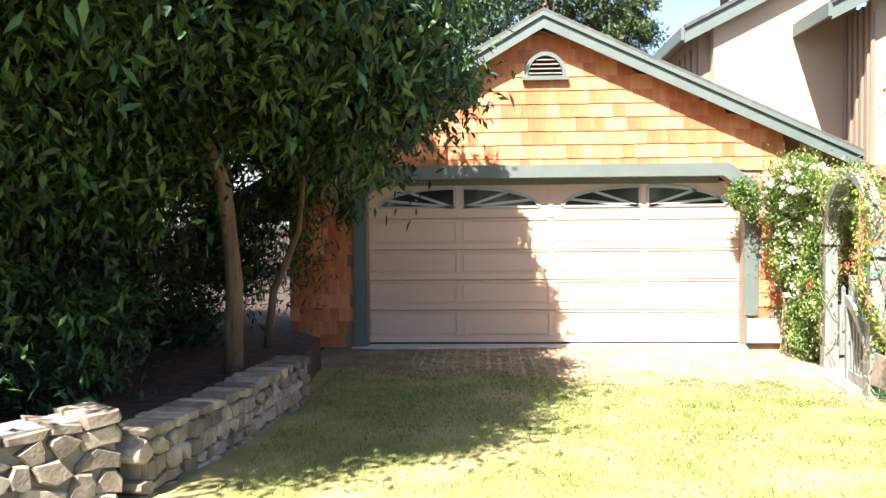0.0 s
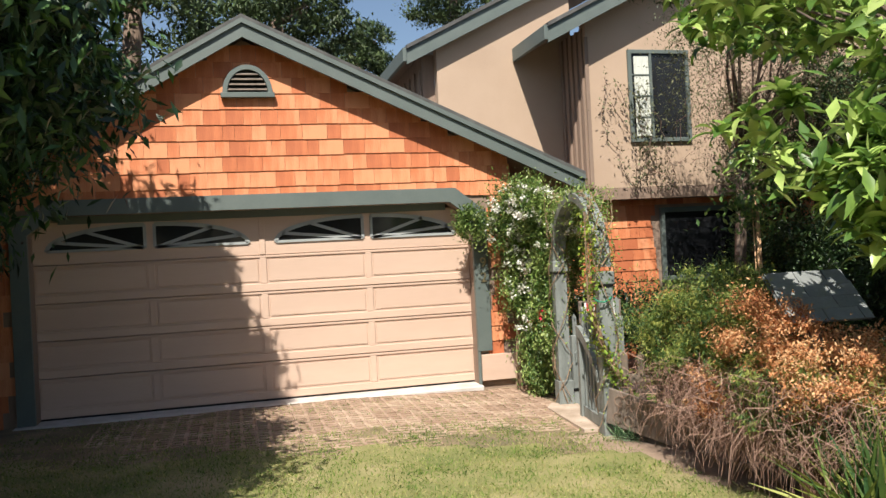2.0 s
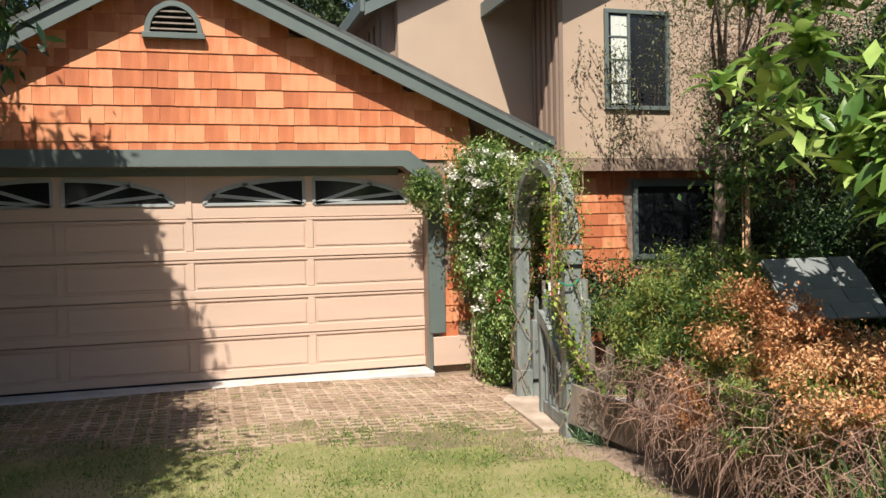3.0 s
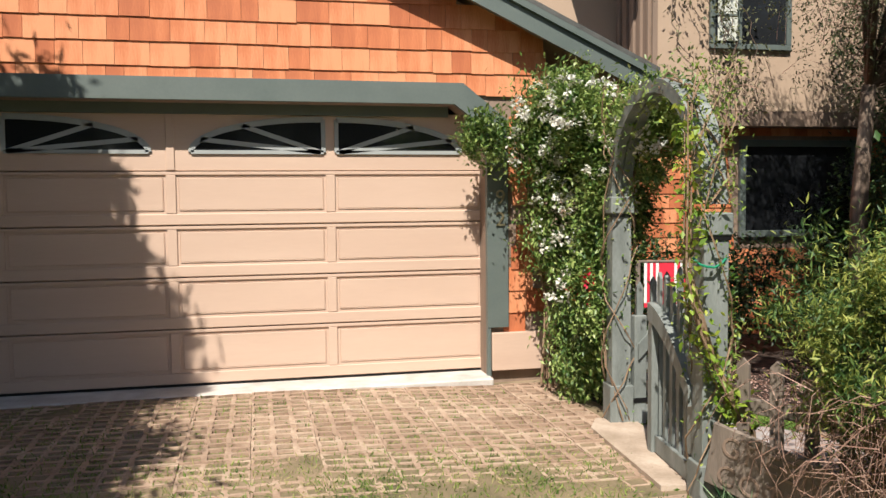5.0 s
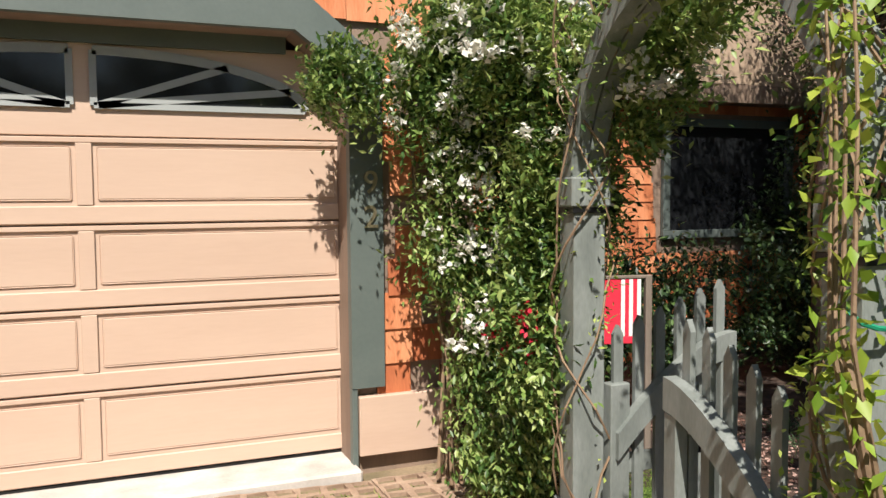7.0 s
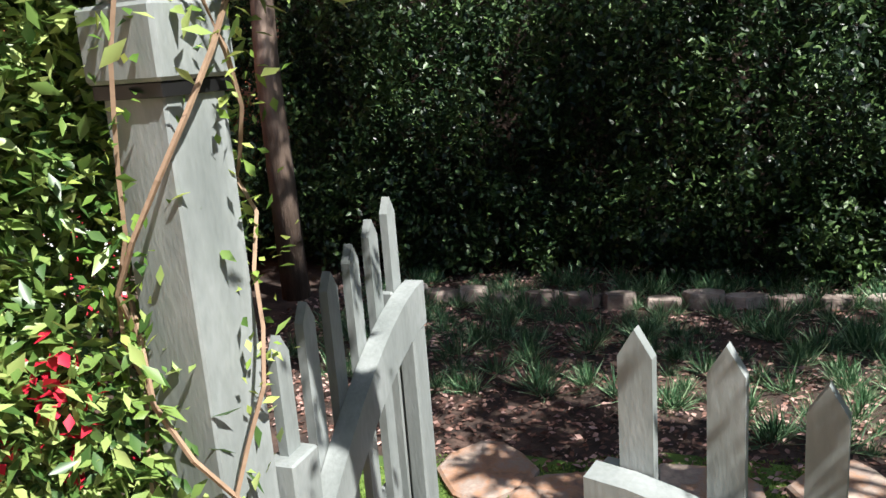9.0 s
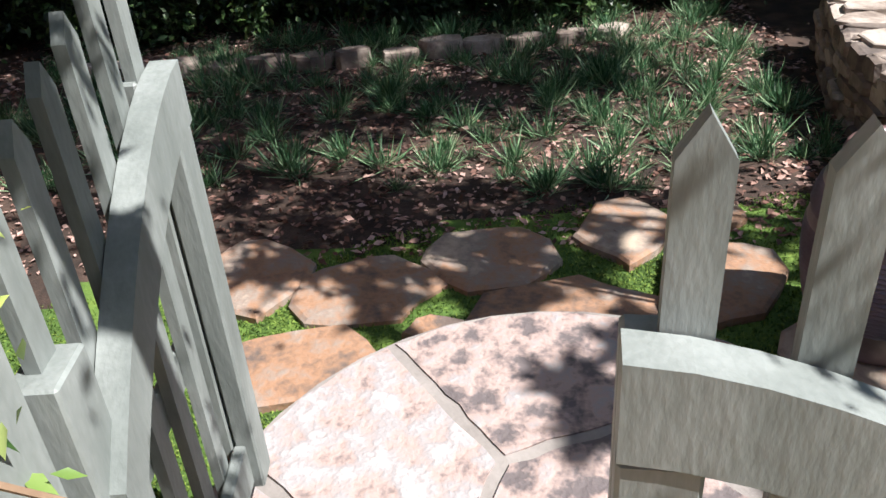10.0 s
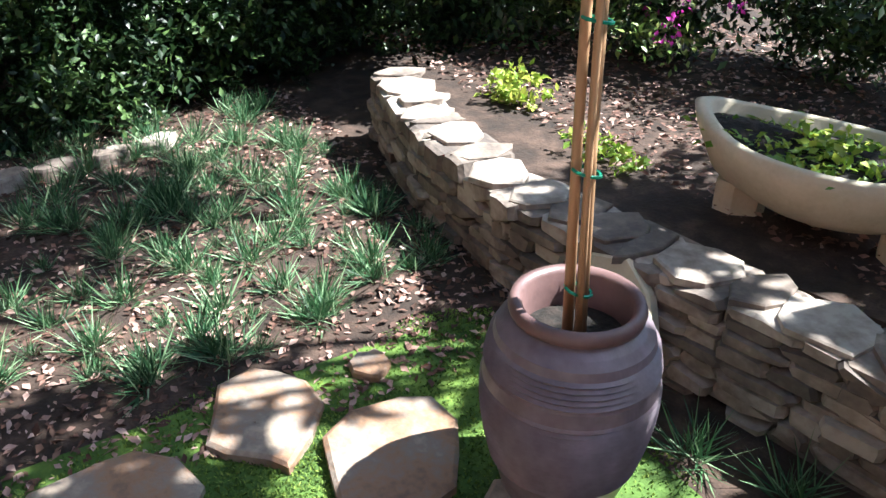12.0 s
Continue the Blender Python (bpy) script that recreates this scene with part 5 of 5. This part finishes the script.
strew("paving_moss", 26000, (0.012, 0.034), MOSS, (-1.1, 4.05, 5.6, 10.0), 0.0, 0.3, "moss and small weeds in the cells of the paving", 84, 0.8, lambda x, y: noise.noise((x * 2.6, y * 2.6, 7)) > 0.12, -0.5)
strew("paving_grass", 34000, (0.014, 0.038), BLADE, (-1.1, 4.0, 5.6, 9.9), 0.0, 0.16, "thin grass creeping over the worn paving", 85, 0.7, lambda x, y: noise.noise((x * 1.9, y * 1.9, 3)) + 0.22 * (y < 8.4) + 0.16 * (x < 1.6) > 0.18, -0.6)
random.seed(3)
strew("lawn_grass", 200000, (0.018, 0.05), BLADE, (-1.1, 5.6, 1.2, 10.0), -0.004, 0.14, "short patchy yellow-green lawn grass", 83, 0.7, lawn_keep, -0.6)


# ---- far trees ----
def far_tree(x, y, z, r, seed):
    tree("far_pine", (x, y, -0.5), [(x, y, z * 0.5), (x + 0.3, y, z)], [((x, y, z), (r, r, r * 0.6)), ((x + r * 0.5, y, z + r * 0.5), (r * 0.6, r * 0.6, r * 0.4))], 14000, LEAF_PINE, "tall dark pine behind the houses", (0.12, 0.3), 0.35, seed, 60, 8, 0.35, 0.12)


far_tree(7.6, 44, 11.6, 2.3, 90)
far_tree(13.5, 46, 15.5, 2.8, 91)
far_tree(-1.5, 24, 8.2, 3.6, 92)
far_tree(-7, 22, 7.5, 4.0, 93)
far_tree(2.6, 30, 9.6, 3.0, 94)


# Unseen trees added behind the camera, to darken reflections in the door windows.
for i, (x, y) in enumerate(((-6, -15), (-1, -17), (4.5, -16), (10, -13), (14, -4))):
    tree("street_tree", (x, y, -0.2), [(x, y, 1.5), (x + 0.2, y, 3.0)], [((x, y, 4.0), (3.2, 2.4, 2.6))], 9000, LEAF_PINE, "dark unseen tree added behind the camera for the windows to reflect", (0.2, 0.4), 0.4, 200 + i, 60, 6, 0.2, 0.15)

# ---- paving blocks and wall shingles, last ----
def pavers():
    """Lattice pavers, three by three soil-filled cells each, sunk towards the lawn."""
    rng = random.Random(12)
    p = tagged(new("drive_paving"), "worn pinkish lattice pavers with soil and moss in their cells", "paving", kind="structure")
    px, py, bar = 0.125, 0.105, 0.031
    meshes = []
    for k in range(4):
        v, f = [], []
        xs, ys = [], []
        for i in range(3):
            xs += [i * px - (bar / 2 if i else 0.0), i * px + bar / 2]
            ys += [i * py - (bar / 2 if i else 0.0), i * py + bar / 2]
        xs += [3 * px - bar / 2, 3 * px - 0.004]
        ys += [3 * py - bar / 2, 3 * py - 0.004]
        n = len(xs)
        for j, y in enumerate(ys):
            for i, x in enumerate(xs):
                e = 0.002 if i in (0, n - 1) or j in (0, n - 1) else 0.008
                v.append((x + rng.uniform(-e, e), y + rng.uniform(-e, e), rng.uniform(-0.003, 0.002)))
        m = len(v)
        v += [(a, b, -0.045) for a, b, c in v]
        q = lambda i, j: j * n + i
        hole = lambda i, j: 0 <= i < n - 1 and 0 <= j < n - 1 and i % 2 == 1 and j % 2 == 1
        solid = lambda i, j: 0 <= i < n - 1 and 0 <= j < n - 1 and not hole(i, j)
        for j in range(n - 1):
            for i in range(n - 1):
                if not solid(i, j):
                    continue
                f.append((q(i, j), q(i + 1, j), q(i + 1, j + 1), q(i, j + 1)))
                for di, dj, a, b in ((0, -1, q(i, j), q(i + 1, j)), (1, 0, q(i + 1, j), q(i + 1, j + 1)), (0, 1, q(i + 1, j + 1), q(i, j + 1)), (-1, 0, q(i, j + 1), q(i, j))):
                    if not solid(i + di, j + dj):
                        f.append((b, a, a + m, b + m))
        me = bpy.data.meshes.new("paver")
        me.from_pydata(v, [], f)
        me.materials.append(PAVER)
        meshes.append(me)
    for j in range(12):
        for i in range(14):
            x, y = -1.1 + i * 3 * px, 9.72 - j * 3 * py
            cx, cy = x + 0.19, y + 0.16
            if cx > 4.05:
                continue
            sink = 0.022 * max(0.0, 8.6 - cy) + 0.01 * max(0.0, 1.4 - cx)
            slope = (level(cx, cy + 0.15) - level(cx, cy - 0.15)) / 0.3
            tilt = (level(cx + 0.15, cy) - level(cx - 0.15, cy)) / 0.3
            ob = new("paver", meshes[rng.randrange(4)])
            ob.parent = p
            ob.location = (x, y, level(x, y) + 0.017 + rng.uniform(-0.004, 0.003) - sink)
            ob.rotation_euler = (math.atan(slope) + rng.uniform(-.008, .008), -math.atan(tilt) + rng.uniform(-.008, .008), rng.uniform(-.008, .008))


pavers()


def wall_shingles():
    rng = random.Random(9)
    cache = [shingle_mesh(w, 0.185) for w in (0.12, 0.15, 0.18, 0.205, 0.235, 0.27)]
    widths = (0.12, 0.15, 0.18, 0.205, 0.235, 0.27)
    spots = []
    z = -0.1
    while z < 3.8:
        x = -2.0 + rng.uniform(0, 0.05)
        while x < 4.19:
            i = rng.randrange(6)
            w = widths[i]
            ok = z + 0.1 < roof_z(x + w / 2) + 0.1
            inside = -1.08 < x + w and x < 3.8 and z < 2.1
            low = x > 3.7 and z < 0.2
            if ok and not inside and not low and x + w < 4.24:
                spots.append((x, z, i))
            x += w + 0.003
        z += 0.17
    spots.sort(key=lambda s: (s[0] - 2.2) ** 2 + (s[1] - 2.3) ** 2)
    for x, z, i in spots[:300]:
        ob = new("shingle", cache[i])
        ob.parent = GW
        ob.location = (x, WY + 0.004, z + rng.uniform(-0.004, 0.004))
    v, f = [], []
    for x, z, i in spots[300:]:
        w = widths[i]
        a = len(v)
        y = WY + 0.004
        v += [(x, y, z), (x + w, y, z), (x + w, y - .016, z), (x, y - .016, z), (x, y - .004, z + .185), (x + w, y - .004, z + .185)]
        f += [(a, a + 3, a + 2, a + 1), (a + 3, a + 4, a + 5, a + 2), (a, a + 4, a + 3), (a + 1, a + 2, a + 5)]
    me = bpy.data.meshes.new("upper_shingles")
    me.from_pydata(v, [], f)
    me.materials.append(CEDAR_FAR)
    ob = new("upper_shingles", me)
    ob.parent = GW
    tagged(ob, kind="stuff")


wall_shingles()
